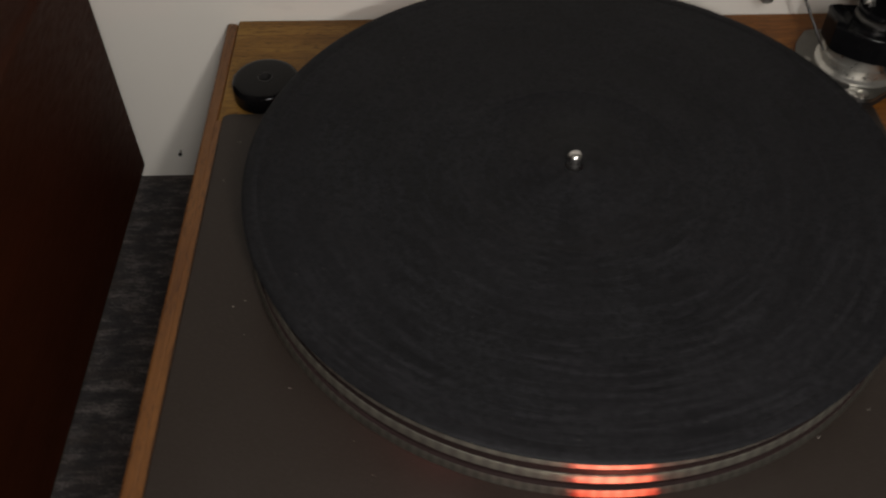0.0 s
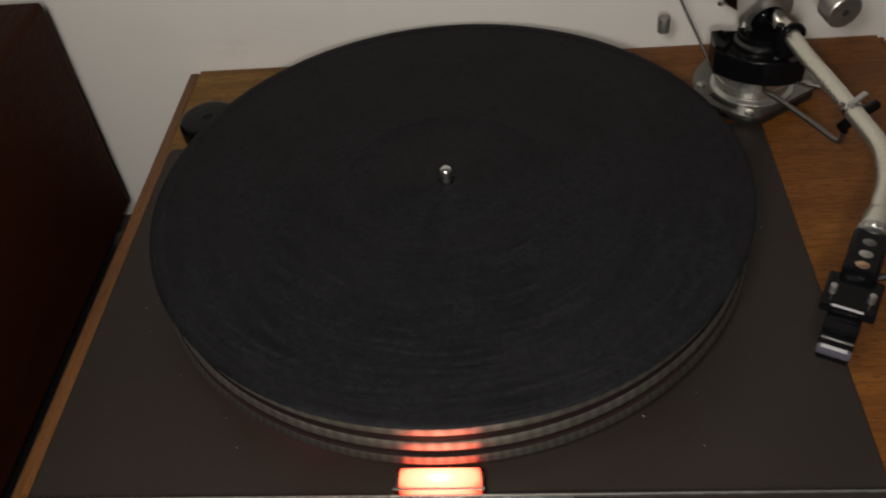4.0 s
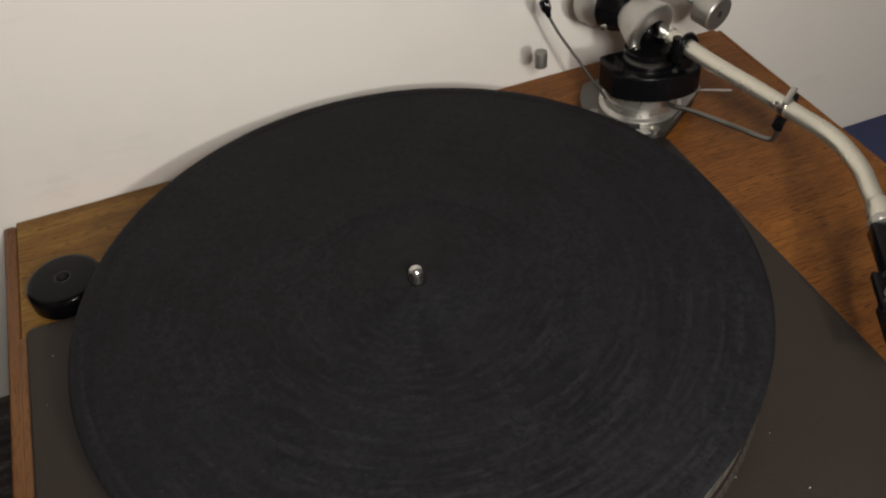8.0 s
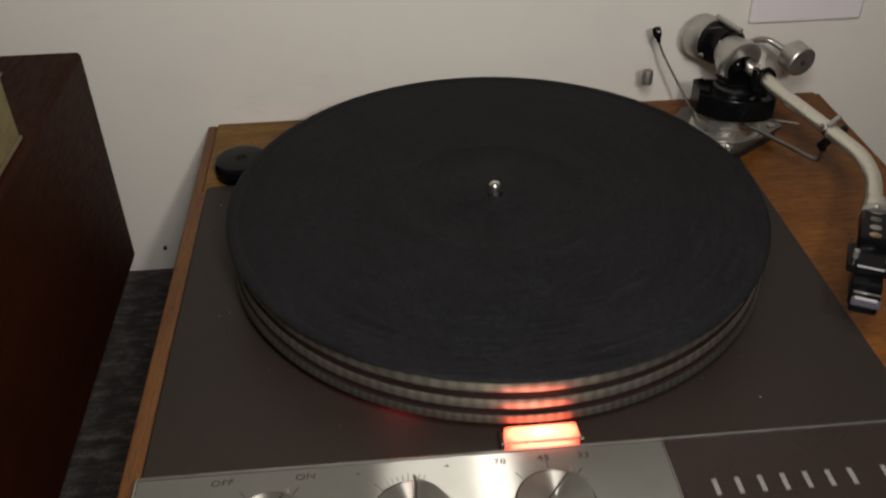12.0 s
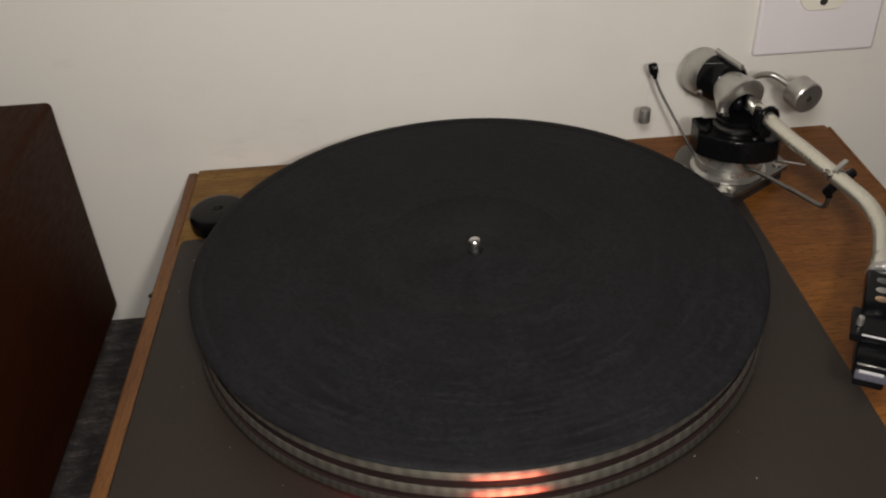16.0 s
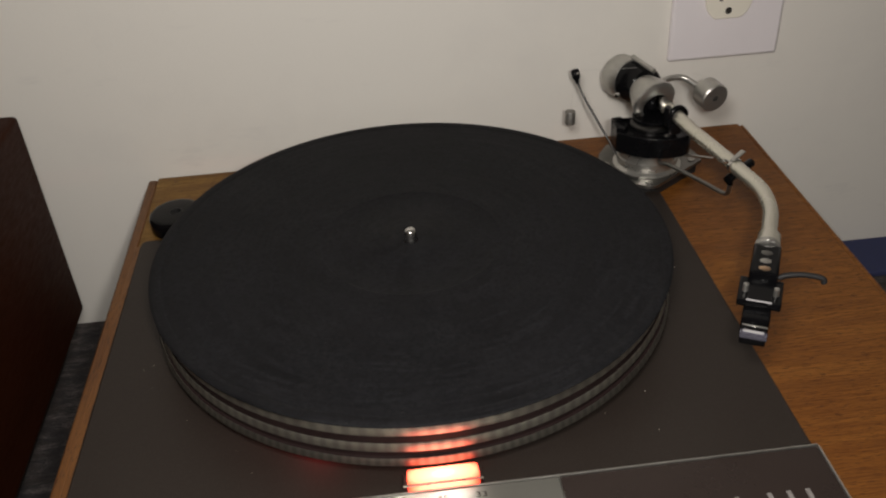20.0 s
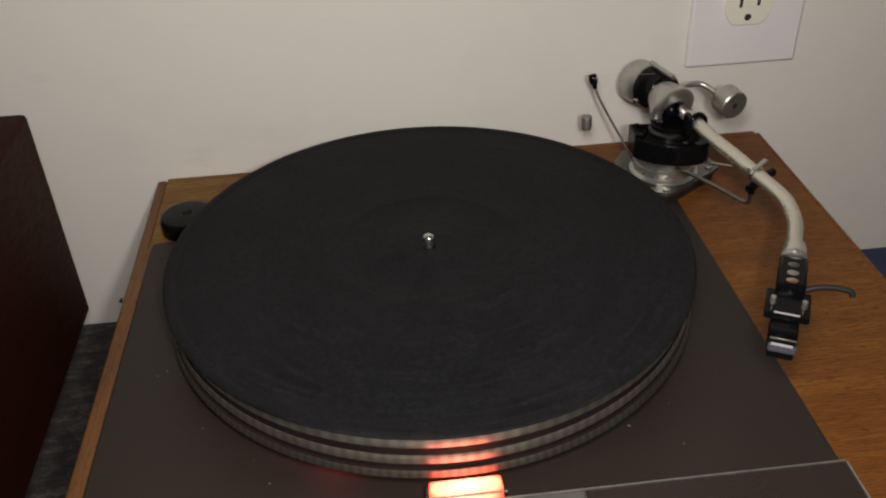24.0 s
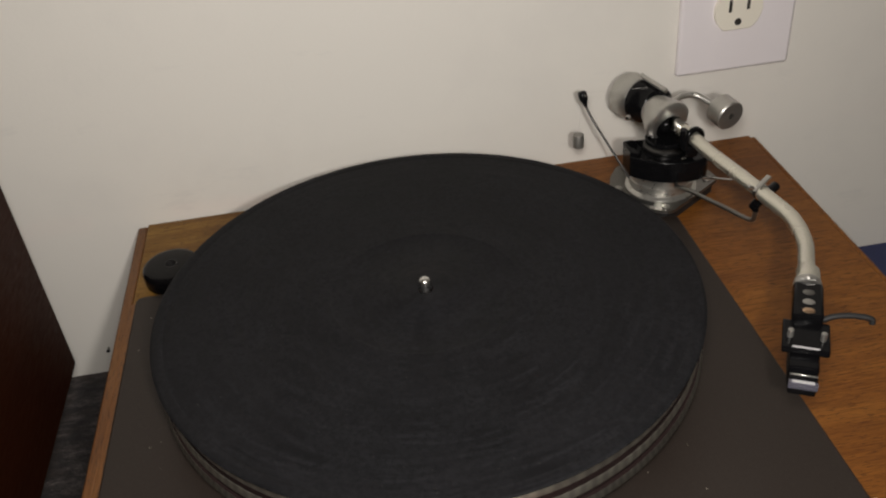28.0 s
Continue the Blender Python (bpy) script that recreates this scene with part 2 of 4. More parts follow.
def glow_mat(name, strength):
    """The strobe lens: brightest over its lamp, redder towards the ends."""
    m, nt, b = mat_new(name, (0.6, 0.15, 0.05), 0.35)
    tc = nt.nodes.new("ShaderNodeTexCoord")
    mp = nt.nodes.new("ShaderNodeMapping")
    mp.inputs["Location"].default_value = (-0.0005 * 54, 0.1554 * 120, 0)
    mp.inputs["Scale"].default_value = (54, 120, 0)
    nt.links.new(tc.outputs["Object"], mp.inputs["Vector"])
    ln = nt.nodes.new("ShaderNodeVectorMath")
    ln.operation = "LENGTH"
    nt.links.new(mp.outputs[0], ln.inputs[0])
    c = ramp(nt, ln.outputs["Value"], [(0.0, (1.0, 0.30, 0.200)), (0.30, (0.85, 0.140, 0.085)), (0.78, (0.62, 0.088, 0.050)), (0.93, (0.46, 0.042, 0.020)), (1.0, (0.28, 0.012, 0.008))])
    nt.links.new(c, b.inputs["Emission Color"])
    b.inputs["Emission Strength"].default_value = strength
    return m


def book_page_mat():
    m, nt, b = mat_new("page_edges", (0.42, 0.35, 0.20), 0.85)
    lines = noise_tex(nt, coords(nt, (3, 3, 900)), 1.0, 5, 0.7)
    stain = noise_tex(nt, coords(nt), 38.0, 7, 0.68)
    c = ramp(nt, lines, [(0.35, (0.150, 0.122, 0.050)), (0.6, (0.205, 0.172, 0.075))])
    c = mix(nt, ramp(nt, stain, [(0.42, grey(0.0)), (0.62, grey(0.85))]), c, (0.115, 0.086, 0.028))
    nt.links.new(c, b.inputs["Base Color"])
    bump(nt, b, lines, 0.3, 0.0006)
    return m


M_WALL, M_CARPET = wall_mat(), carpet_mat()
M_CEIL = plain_mat("ceiling_paint", (0.78, 0.76, 0.73), 0.85, 0.04, 8)
M_PLINTH = wood_mat("plinth_veneer", (0.075, 0.0215, 0.0029), (0.166, 0.0568, 0.0074), (0.26, 0.104, 0.0170), 0.50, coat=0.05, pore=0.9, streak=0.8)
_nt = M_PLINTH.node_tree
_b = _nt.nodes["Principled BSDF"]
_was = _b.inputs["Base Color"].links[0].from_socket
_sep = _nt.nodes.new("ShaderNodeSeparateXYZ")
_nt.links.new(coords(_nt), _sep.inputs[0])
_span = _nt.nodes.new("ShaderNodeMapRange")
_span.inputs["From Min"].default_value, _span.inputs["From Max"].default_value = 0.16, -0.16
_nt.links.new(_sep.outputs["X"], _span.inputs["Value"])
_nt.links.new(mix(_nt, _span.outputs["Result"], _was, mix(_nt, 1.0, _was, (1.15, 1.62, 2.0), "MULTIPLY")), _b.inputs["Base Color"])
M_PLINTH.node_tree.nodes["Principled BSDF"].inputs["Specular IOR Level"].default_value = 0.3
M_EDGE = wood_mat("edge_banding", (0.057, 0.0182, 0.0038), (0.123, 0.0450, 0.0092), (0.172, 0.073, 0.0175), 0.5, (38, 2.2, 38), 0.06)
M_CABINET = wood_mat("cabinet_mahogany", (0.0165, 0.0038, 0.0013), (0.0232, 0.0055, 0.0018), (0.030, 0.0077, 0.0025), 0.5, (14, 3.0, 14), 0.0, 0.15, 0.0, 0.25)
M_CABINET.node_tree.nodes["Principled BSDF"].inputs["Specular IOR Level"].default_value = 0.08
M_DECK = deck_mat()
M_MAT = rubber_mat_mat()
M_BRUSHED = brushed_mat("brushed_aluminium", (0.35, 0.347, 0.313), 0.5)
M_SPUN = brushed_mat("spun_aluminium", (0.36, 0.355, 0.32), 0.40, True)


def ring_mat(count, tone):
    """Cast aluminium with pale strobe marks all round."""
    m, nt, b = mat_new("platter_aluminium", (0.4, 0.38, 0.33), 0.5, 0.93)
    sep = nt.nodes.new("ShaderNodeSeparateXYZ")
    nt.links.new(coords(nt), sep.inputs[0])
    ang, mul, sine = (nt.nodes.new("ShaderNodeMath") for _ in range(3))
    ang.operation, mul.operation, sine.operation = "ARCTAN2", "MULTIPLY_ADD", "SINE"
    nt.links.new(sep.outputs["Y"], ang.inputs[0])
    nt.links.new(sep.outputs["X"], ang.inputs[1])
    nt.links.new(ang.outputs[0], mul.inputs[0])
    mul.inputs[1].default_value = count
    nt.links.new(noise_tex(nt, coords(nt), 18.0, 2), mul.inputs[2])
    nt.links.new(mul.outputs[0], sine.inputs[0])
    half = nt.nodes.new("ShaderNodeMath")
    half.operation = "MULTIPLY_ADD"
    half.inputs[1].default_value = half.inputs[2].default_value = 0.5
    nt.links.new(sine.outputs[0], half.inputs[0])
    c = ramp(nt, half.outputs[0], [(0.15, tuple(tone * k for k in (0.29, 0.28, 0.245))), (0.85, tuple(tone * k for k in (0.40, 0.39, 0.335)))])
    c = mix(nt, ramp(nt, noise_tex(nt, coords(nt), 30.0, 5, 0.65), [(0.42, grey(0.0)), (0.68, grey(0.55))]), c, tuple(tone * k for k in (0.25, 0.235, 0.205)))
    nt.links.new(c, b.inputs["Base Color"])
    rough_from(nt, b, noise_tex(nt, coords(nt), 50.0, 3), 0.38, 0.48)
    return m


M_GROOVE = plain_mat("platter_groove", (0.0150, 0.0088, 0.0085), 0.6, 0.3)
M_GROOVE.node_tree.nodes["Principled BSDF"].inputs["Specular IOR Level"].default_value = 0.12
M_CHROME = metal_mat("chrome", (0.80, 0.79, 0.77), 0.10)
M_SPINDLE = metal_mat("polished_steel", (0.66, 0.65, 0.63), 0.24)
M_SATIN = metal_mat("satin_steel", (0.50, 0.49, 0.46), 0.36)
M_SATIN.node_tree.nodes["Principled BSDF"].inputs["Metallic"].default_value = 0.92
M_TURNED = metal_mat("turned_steel", (0.50, 0.49, 0.455), 0.30)
M_TURNED.node_tree.nodes["Principled BSDF"].inputs["Metallic"].default_value = 0.85
M_GUN = metal_mat("gunmetal", (0.085, 0.082, 0.08), 0.38)
M_PLATEDIM = metal_mat("oxidised_plate_steel", (0.25, 0.245, 0.23), 0.38)
M_DIM = metal_mat("dull_plate_steel", (0.34, 0.33, 0.31), 0.45)
M_TUBE, _nt, _b = mat_new("arm_tube_satin", (0.70, 0.68, 0.59), 0.28, 0.88)
rough_from(_nt, _b, noise_tex(_nt, coords(_nt), 30.0, 3), 0.24, 0.31)
M_BLACK = plain_mat("black_plastic", (0.0035, 0.0035, 0.004), 0.17, 0.4, 90, 0.04)
M_BLACK.node_tree.nodes["Principled BSDF"].inputs["Specular IOR Level"].default_value = 0.16
M_BLACKM = plain_mat("matt_black", (0.007, 0.0066, 0.0066), 0.65, 0.4, 90, 0.1)
M_PANEL = plain_mat("panel_brown", (0.020, 0.0125, 0.0105), 0.30, 0.12, 40, 0.03)
M_INK = plain_mat("panel_ink", (0.035, 0.028, 0.022), 0.6, 0.2)
M_LETTER = plain_mat("pale_lettering", (0.17, 0.158, 0.150), 0.45, 0.5, 700)
M_MARK = plain_mat("white_print", (0.42, 0.41, 0.42), 0.5, 0.1)
M_PLATE = plain_mat("outlet_plastic", (0.78, 0.74, 0.76), 0.35, 0.03, 20, 0.03)
M_IVORY = plain_mat("receptacle_ivory", (0.80, 0.76, 0.66), 0.35, 0.04, 30, 0.03)
M_HOLE = plain_mat("slot_dark", (0.02, 0.018, 0.015), 0.8, 0.2)
M_BLUE = plain_mat("blue_cloth", (0.026, 0.032, 0.085), 0.9, 0.35, 300, 0.5)
M_PAGES = book_page_mat()
M_COVER = plain_mat("book_cover", (0.105, 0.080, 0.042), 0.75, 0.75, 34, 0.2)
M_DUST = plain_mat("dust", (0.34, 0.31, 0.28), 0.9, 0.1)
M_THREAD = plain_mat("nylon_thread", (0.55, 0.53, 0.50), 0.5, 0.1)
M_GLOW = glow_mat("strobe_glow", 10.0)
M_BRASS = metal_mat("gold_contacts", (0.72, 0.50, 0.33), 0.3)
M_CLEAR, _nt, _b = mat_new("clear_stylus_guard", (0.40, 0.39, 0.50), 0.15)
_b.inputs["Transmission Weight"].default_value = 0.8

# ---- mesh helpers ----
P = 0.13          # height of the plinth's top over the carpet


def part(name, bm, material, parent=None, label="", smooth=True):
    me = bpy.data.meshes.new(name)
    bm.normal_update()
    bm.to_mesh(me)
    bm.free()
    if smooth:
        me.set_sharp_from_angle(angle=radians(38))
        for poly in me.polygons:
            poly.use_smooth = poly.area < 2e-4
    me.materials.append(material)
    ob = new(name, me)
    if parent is not None:
        ob.parent = parent
    if label:
        tagged(ob, label)
    return ob


def thing(name, place, label, category, group="", kind="", turn=0.0):
    ob = new(name)
    ob.matrix_world = pose(*place, 0, 0, turn)
    ob.empty_display_size = 0.03
    return tagged(ob, label, category, group, kind)


def rbox(x0, x1, y0, y1, z0, z1, bev=0.0, segs=2, bm=None):
    bm = bm or bmesh.new()
    made = bmesh.ops.create_cube(bm, size=1.0)["verts"]
    bmesh.ops.transform(bm, matrix=Matrix.LocRotScale(((x0 + x1) / 2, (y0 + y1) / 2, (z0 + z1) / 2), None, (x1 - x0, y1 - y0, z1 - z0)), verts=made)
    if bev:
        edges = list({e for v in made for e in v.link_edges})
        bmesh.ops.bevel(bm, geom=edges, offset=bev, segments=segs, profile=0.5, affect="EDGES", clamp_overlap=True)
    return bm


def slab(outline, z0, z1, bev=0.0, segs=2, bm=None):
    """A flat piece with the given outline in plan."""
    bm = bm or bmesh.new()
    low = [bm.verts.new((x, y, z0)) for x, y in outline]
    face = bm.faces.new(low)
    up = bmesh.ops.extrude_face_region(bm, geom=[face])
    verts = [g for g in up["geom"] if isinstance(g, bmesh.types.BMVert)]
    bmesh.ops.translate(bm, verts=verts, vec=(0, 0, z1 - z0))
    bmesh.ops.recalc_face_normals(bm, faces=bm.faces)
    if bev:
        top = [e for e in bm.edges if all(abs(v.co.z - max(z0, z1)) < 1e-7 for v in e.verts)]
        bmesh.ops.bevel(bm, geom=top, offset=bev, segments=segs, profile=0.5, affect="EDGES", clamp_overlap=True)
    return bm


def rounded(points, radius, steps=5):
    """The outline with its corners rounded."""
    out, n = [], len(points)
    for i in range(n):
        p, q, r = (Vector(points[k % n]) for k in (i - 1, i, i + 1))
        a, b = q + (p - q).normalized() * radius, q + (r - q).normalized() * radius
        for k in range(steps + 1):
            s = k / steps
            out.append(tuple((1 - s) ** 2 * a + 2 * s * (1 - s) * q + s * s * b))
    return out


def lathe(profile, segs=64, m=None, bm=None, ribs=None):
    """Turns (radius, height) pairs round z. ribs: (from, to, count, depth) cuts teeth into those rows of the profile."""
    bm = bm or bmesh.new()
    m = m or Matrix()
    rows = []
    for i, (r, z) in enumerate(profile):
        if r < 1e-6:
            rows.append([bm.verts.new(m @ Vector((0, 0, z)))])
            continue
        row = []
        for k in range(segs):
            a = 2 * math.pi * k / segs
            rr = r - (ribs[3] if ribs and ribs[0] <= i <= ribs[1] and k % ribs[2] >= ribs[2] / 2 else 0)
            row.append(bm.verts.new(m @ Vector((rr * math.cos(a), rr * math.sin(a), z))))
        rows.append(row)
    for lo, hi in zip(rows, rows[1:]):
        for k in range(segs):
            a, b = k, (k + 1) % segs
            if len(lo) == 1 and len(hi) == 1:
                continue
            if len(lo) == 1:
                bm.faces.new((lo[0], hi[b], hi[a]))
            elif len(hi) == 1:
                bm.faces.new((lo[a], lo[b], hi[0]))
            else:
                bm.faces.new((lo[a], lo[b], hi[b], hi[a]))
    bmesh.ops.recalc_face_normals(bm, faces=bm.faces)
    return bm


def disc(r, z0, z1, bev=0.0005, segs=48, m=None, bm=None, hole=0.0):
    prof = [(hole, z0), (r - bev, z0), (r, z0 + bev), (r, z1 - bev), (r - 0.3 * bev, z1 - 0.3 * bev), (r - bev, z1), (hole, z1)]
    if hole:
        prof.append((hole, z0))
    return lathe(prof, segs, m, bm)


def along(a, b):
    """A pose at a whose z axis points to b."""
    a, b = Vector(a), Vector(b)
    return Matrix.Translation(a) @ (b - a).to_track_quat("Z", "Y").to_matrix().to_4x4()


def curve_points(points, steps=8):
    """A smooth line through the points."""
    pts = [Vector(p) for p in points]
    pts = [2 * pts[0] - pts[1]] + pts + [2 * pts[-1] - pts[-2]]
    out = []
    for a, b, c, d in zip(pts, pts[1:], pts[2:], pts[3:]):
        for k in range(steps):
            t = k / steps
            out.append(0.5 * (2 * b + (c - a) * t + (2 * a - 5 * b + 4 * c - d) * t * t + (3 * b - a - 3 * c + d) * t ** 3))
    return out + [pts[-2]]


def tube(points, radius, segs=14, steps=8, bm=None, taper=None):
    bm = bm or bmesh.new()
    line = curve_points(points, steps) if steps > 1 else [Vector(p) for p in points]
    up, rows = Vector((0.13, 0.21, 0.97)), []
    for i, p in enumerate(line):
        d = (line[min(i + 1, len(line) - 1)] - line[max(i - 1, 0)]).normalized()
        side = d.cross(up).normalized()
        other = side.cross(d).normalized()
        up = other
        r = radius if not taper else radius + (taper - radius) * i / (len(line) - 1)
        rows.append([bm.verts.new(p + r * (math.cos(a) * side + math.sin(a) * other)) for a in (2 * math.pi * k / segs for k in range(segs))])
    for lo, hi in zip(rows, rows[1:]):
        for k in range(segs):
            bm.faces.new((lo[k], lo[(k + 1) % segs], hi[(k + 1) % segs], hi[k]))
    bm.faces.new(list(reversed(rows[0])))
    bm.faces.new(rows[-1])
    bmesh.ops.recalc_face_normals(bm, faces=bm.faces)
    return bm


def text_part(words, x, y, z, size, material, parent, name="lettering", m=None, stretch=1.0):
    cu = bpy.data.curves.new(name, "FONT")
    cu.body, cu.size, cu.align_x, cu.align_y, cu.extrude = words, size, "CENTER", "CENTER", 0.00008
    tmp = new(name + "_curve", cu)
    me = bpy.data.meshes.new_from_object(tmp)
    bpy.data.objects.remove(tmp)
    me.transform((m or pose(x, y, z)) @ Matrix.Diagonal((stretch, 1, 1, 1)))
    me.materials.append(material)
    ob = new(name, me)
    ob.parent = parent
    return ob


# ---- the room ----
WALL_Y = 0.1744


def structure(name, bm, material, label):
    return tagged(part(name, bm, material, None, "", False), label, name.split("_")[0], kind="structure")


RX, RY, RZ = 1.5, -2.1, 2.3
structure("floor", rbox(-RX, RX, RY, WALL_Y + 0.12, -0.12, 0.0), M_CARPET, "dark charcoal heather carpet over the whole floor")
structure("wall_north", rbox(-RX, RX, WALL_Y, WALL_Y + 0.12, 0.0, RZ), M_WALL, "off-white painted plaster wall behind the record player")
structure("wall_south", rbox(-RX, RX, RY - 0.12, RY, 0.0, RZ), M_WALL, "off-white painted wall across the room")
structure("wall_west", rbox(-RX - 0.12, -RX, RY - 0.12, WALL_Y + 0.12, 0.0, RZ), M_WALL, "off-white painted side wall of the room")
structure("wall_east", rbox(RX, RX + 0.12, RY - 0.12, WALL_Y + 0.12, 0.0, RZ), M_WALL, "off-white painted side wall of the room")
structure("ceiling", rbox(-RX - 0.12, RX + 0.12, RY - 0.12, WALL_Y + 0.12, RZ, RZ + 0.1), M_CEIL, "plain white painted ceiling")

# ---- record player ----
player = thing("record_player", (0, 0, P), "vintage record player, grey deck in wooden plinth on the carpet", "record player")
XL, XR, YF, YB = -0.1872, 0.2745, -0.2240, 0.1735

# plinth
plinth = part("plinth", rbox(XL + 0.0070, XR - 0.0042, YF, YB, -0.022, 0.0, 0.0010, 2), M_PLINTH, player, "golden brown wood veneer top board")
part("edge_band", rbox(XL, XL + 0.0068, YF, YB - 0.0018, -0.022, -0.0003, 0.0016, 3), M_EDGE, plinth, "reddish edge banding")
part("edge_strip", rbox(XL + 0.0062, -0.1771, YF + 0.001, 0.0800, -0.0012, 0.0005, 0.0003, 2), M_EDGE, plinth, "reddish strip beside the deck")
part("edge_band", rbox(XR - 0.0040, XR, YF, YB - 0.0016, -0.022, -0.0006, 0.0016, 3), M_PLINTH, plinth, "reddish edge banding")
for x0, x1, y0, y1 in ((XL + 0.001, XL + 0.018, YF, YB), (XR - 0.018, XR - 0.001, YF, YB), (XL + 0.018, XR - 0.018, YB - 0.018, YB - 0.001), (XL + 0.018, XR - 0.018, YF + 0.001, YF + 0.018)):
    part("side_panel", rbox(x0, x1, y0, y1, -0.118, -0.0222, 0.001), M_EDGE, plinth)
part("bottom_board", rbox(XL + 0.02, XR - 0.02, YF + 0.02, YB - 0.02, -0.118, -0.110), M_EDGE, plinth)
for x in (XL + 0.04, XR - 0.04):
    for y in (YF + 0.04, YB - 0.04):
        part("foot", disc(0.016, -P, -0.118, 0.002, 24, Matrix.Translation((x, y, 0))), M_BLACKM, player, "black rubber foot")

# deck plate
PX0, PX1, PY0, PY1 = -0.1768, 0.1776, -0.2130, 0.0812
deck = part("deck_plate", slab(rounded([(PX0, PY0), (PX1, PY0), (PX1, PY1), (PX0, PY1)], 0.005), 0.0002, 0.0042, 0.0012), M_DECK, player, "charcoal grey enamelled metal deck")

# control panel
ZP = 0.0090
panel = part("control_panel", rbox(PX0 + 0.0006, 0.0533, -0.2135, -0.1624, 0.0036, ZP, 0.0007), M_BRUSHED, player, "brushed aluminium control strip")
badge = part("badge_panel", rbox(0.0537, PX1 - 0.0012, -0.2135, -0.1624, 0.0036, ZP - 0.0002, 0.0006), M_PANEL, player, "glossy dark brown badge strip")
part("front_lip", rbox(PX0, PX1, -0.2150, -0.2137, -0.0035, ZP - 0.0012, 0.0004), M_DECK, player, "dark front lip under the strip")
part("trim", rbox(PX0 + 0.0002, PX1 - 0.0006, -0.1622, -0.1612, 0.0040, ZP + 0.0003, 0.0003), M_SATIN, panel, "thin bright trim line")
part("trim", rbox(PX1 - 0.0011, PX1 - 0.0001, -0.2135, -0.1623, 0.0040, ZP + 0.0003, 0.0003), M_SATIN, badge, "thin bright trim line")
part("trim", rbox(0.0533, 0.0537, -0.2135, -0.1624, 0.0040, ZP + 0.0002, 0.0001), M_SATIN, badge, "thin bright trim line")
part("trim", rbox(PX0, PX0 + 0.0006, -0.2135, -0.1623, 0.0040, ZP + 0.0002, 0.0001), M_SATIN, panel, "thin bright trim line")

for words, x, y, size in (("OFF", -0.1395, -0.1674, 0.0041), ("ON", -0.1040, -0.1674, 0.0041), ("-", -0.0815, -0.1677, 0.0045), ("+", -0.0430, -0.1677, 0.0040),
                          ("78", -0.0200, -0.1675, 0.0043), ("45", -0.0008, -0.1672, 0.0043), ("33", 0.0168, -0.1675, 0.0043), ("MADE IN ENGLAND", -0.1340, -0.2085, 0.0022)):
    text_part(words, x, y, ZP + 0.0001, size, M_INK, panel, "lettering", None, 1.35)


def tick(cx, angle, r0, r1, wide=0.00035):
    m = pose(cx, -0.191, ZP, 0, 0, angle)
    bm = rbox(r0, r1, -wide / 2, wide / 2, -0.0001, 0.00012)
    bmesh.ops.transform(bm, matrix=m, verts=bm.verts)
    part("tick_mark", bm, M_INK, panel, "", False)


for cx, angles in ((-0.1190, (124, 56)), (0.0004, (131, 90, 49))):
    for a in angles:
        tick(cx, a, 0.0178, 0.0222)
tick(-0.0595, 132, 0.0178, 0.0225)
for a in (120, 113, 106, 99, 92, 85, 78, 71):
    tick(-0.0595, a, 0.0178, 0.0203 if a != 92 else 0.0215)


def knob(cx, angle, shift):
    """A spun disc whose raised half ends in a straight pointing edge."""
    k = part("knob", disc(0.0162, ZP - 0.0002, ZP + 0.0010, 0.0004, 72), M_SPUN, player, "spun aluminium control knob")
    k.location = (cx, -0.191, 0)
    part("knob_gap", disc(0.0171, ZP - 0.0003, ZP + 0.0002, 0.0001, 72, None, None, 0.0150), M_INK, k, "dark gap round the knob")
    a0 = radians(angle)
    d, n = Vector((math.cos(a0), math.sin(a0))), Vector((math.sin(a0), -math.cos(a0)))
    half = math.acos(shift / 0.0158)
    base = math.atan2(n.y, n.x)
    rim = [(0.0158 * math.cos(base + q), 0.0158 * math.sin(base + q)) for q in np.linspace(-half, half, 40)]
    part("raised_grip", slab(rim, ZP + 0.0010, ZP + 0.0032, 0.0004, 2), M_SPUN, k, "raised half of the knob")
    edge = [(d * q + n * (shift + w)).to_tuple() for q, w in ((-0.0145, 0.0004), (0.0140, 0.0004), (0.0140, 0.0011), (-0.0120, 0.0011))]
    part("edge_line", slab(edge, ZP + 0.0031, ZP + 0.0034), M_INK, k, "dark line along the step")
    tip = [(d * 0.0150 + n * shift).to_tuple(), (d * 0.0185 + n * (shift - 0.0005)).to_tuple(), (d * 0.0150 + n * (shift + 0.0028)).to_tuple()]
    part("pointer", slab([tuple(t) for t in tip], ZP + 0.0008, ZP + 0.0026, 0.0002, 1), M_SATIN, k)
    return k


knob(-0.1190, 52, -0.0035)
knob(-0.0595, 86, 0.0010)
knob(0.0004, 50, -0.0030)

# pale bars in place of the maker's lettering
for x in (0.0690, 0.0789, 0.0888, 0.0987, 0.1086, 0.1185, 0.1283, 0.1432, 0.1521, 0.1608):
    part("badge_bar", rbox(x - 0.0011, x + 0.0011, -0.1942, -0.1858, ZP - 0.0003, ZP + 0.0003, 0.0002), M_LETTER, badge, "", False)

# strobe window
strobe = part("strobe_lens", rbox(-0.0160, 0.0171, -0.1597, -0.1507, 0.0040, 0.0124, 0.0010), M_GLOW, player, "glowing orange strobe lens")
part("bezel", rbox(-0.0182, 0.0188, -0.1608, -0.1600, 0.0116, 0.0126, 0.0002), M_TUBE, strobe, "bright metal bar")
for x0, x1 in ((-0.0182, -0.0163), (0.0174, 0.0188)):
    part("lens_end", rbox(x0, x1, -0.1596, -0.1510, 0.0040, 0.0104, 0.0006), M_GUN, strobe, "dark end of the lens holder")

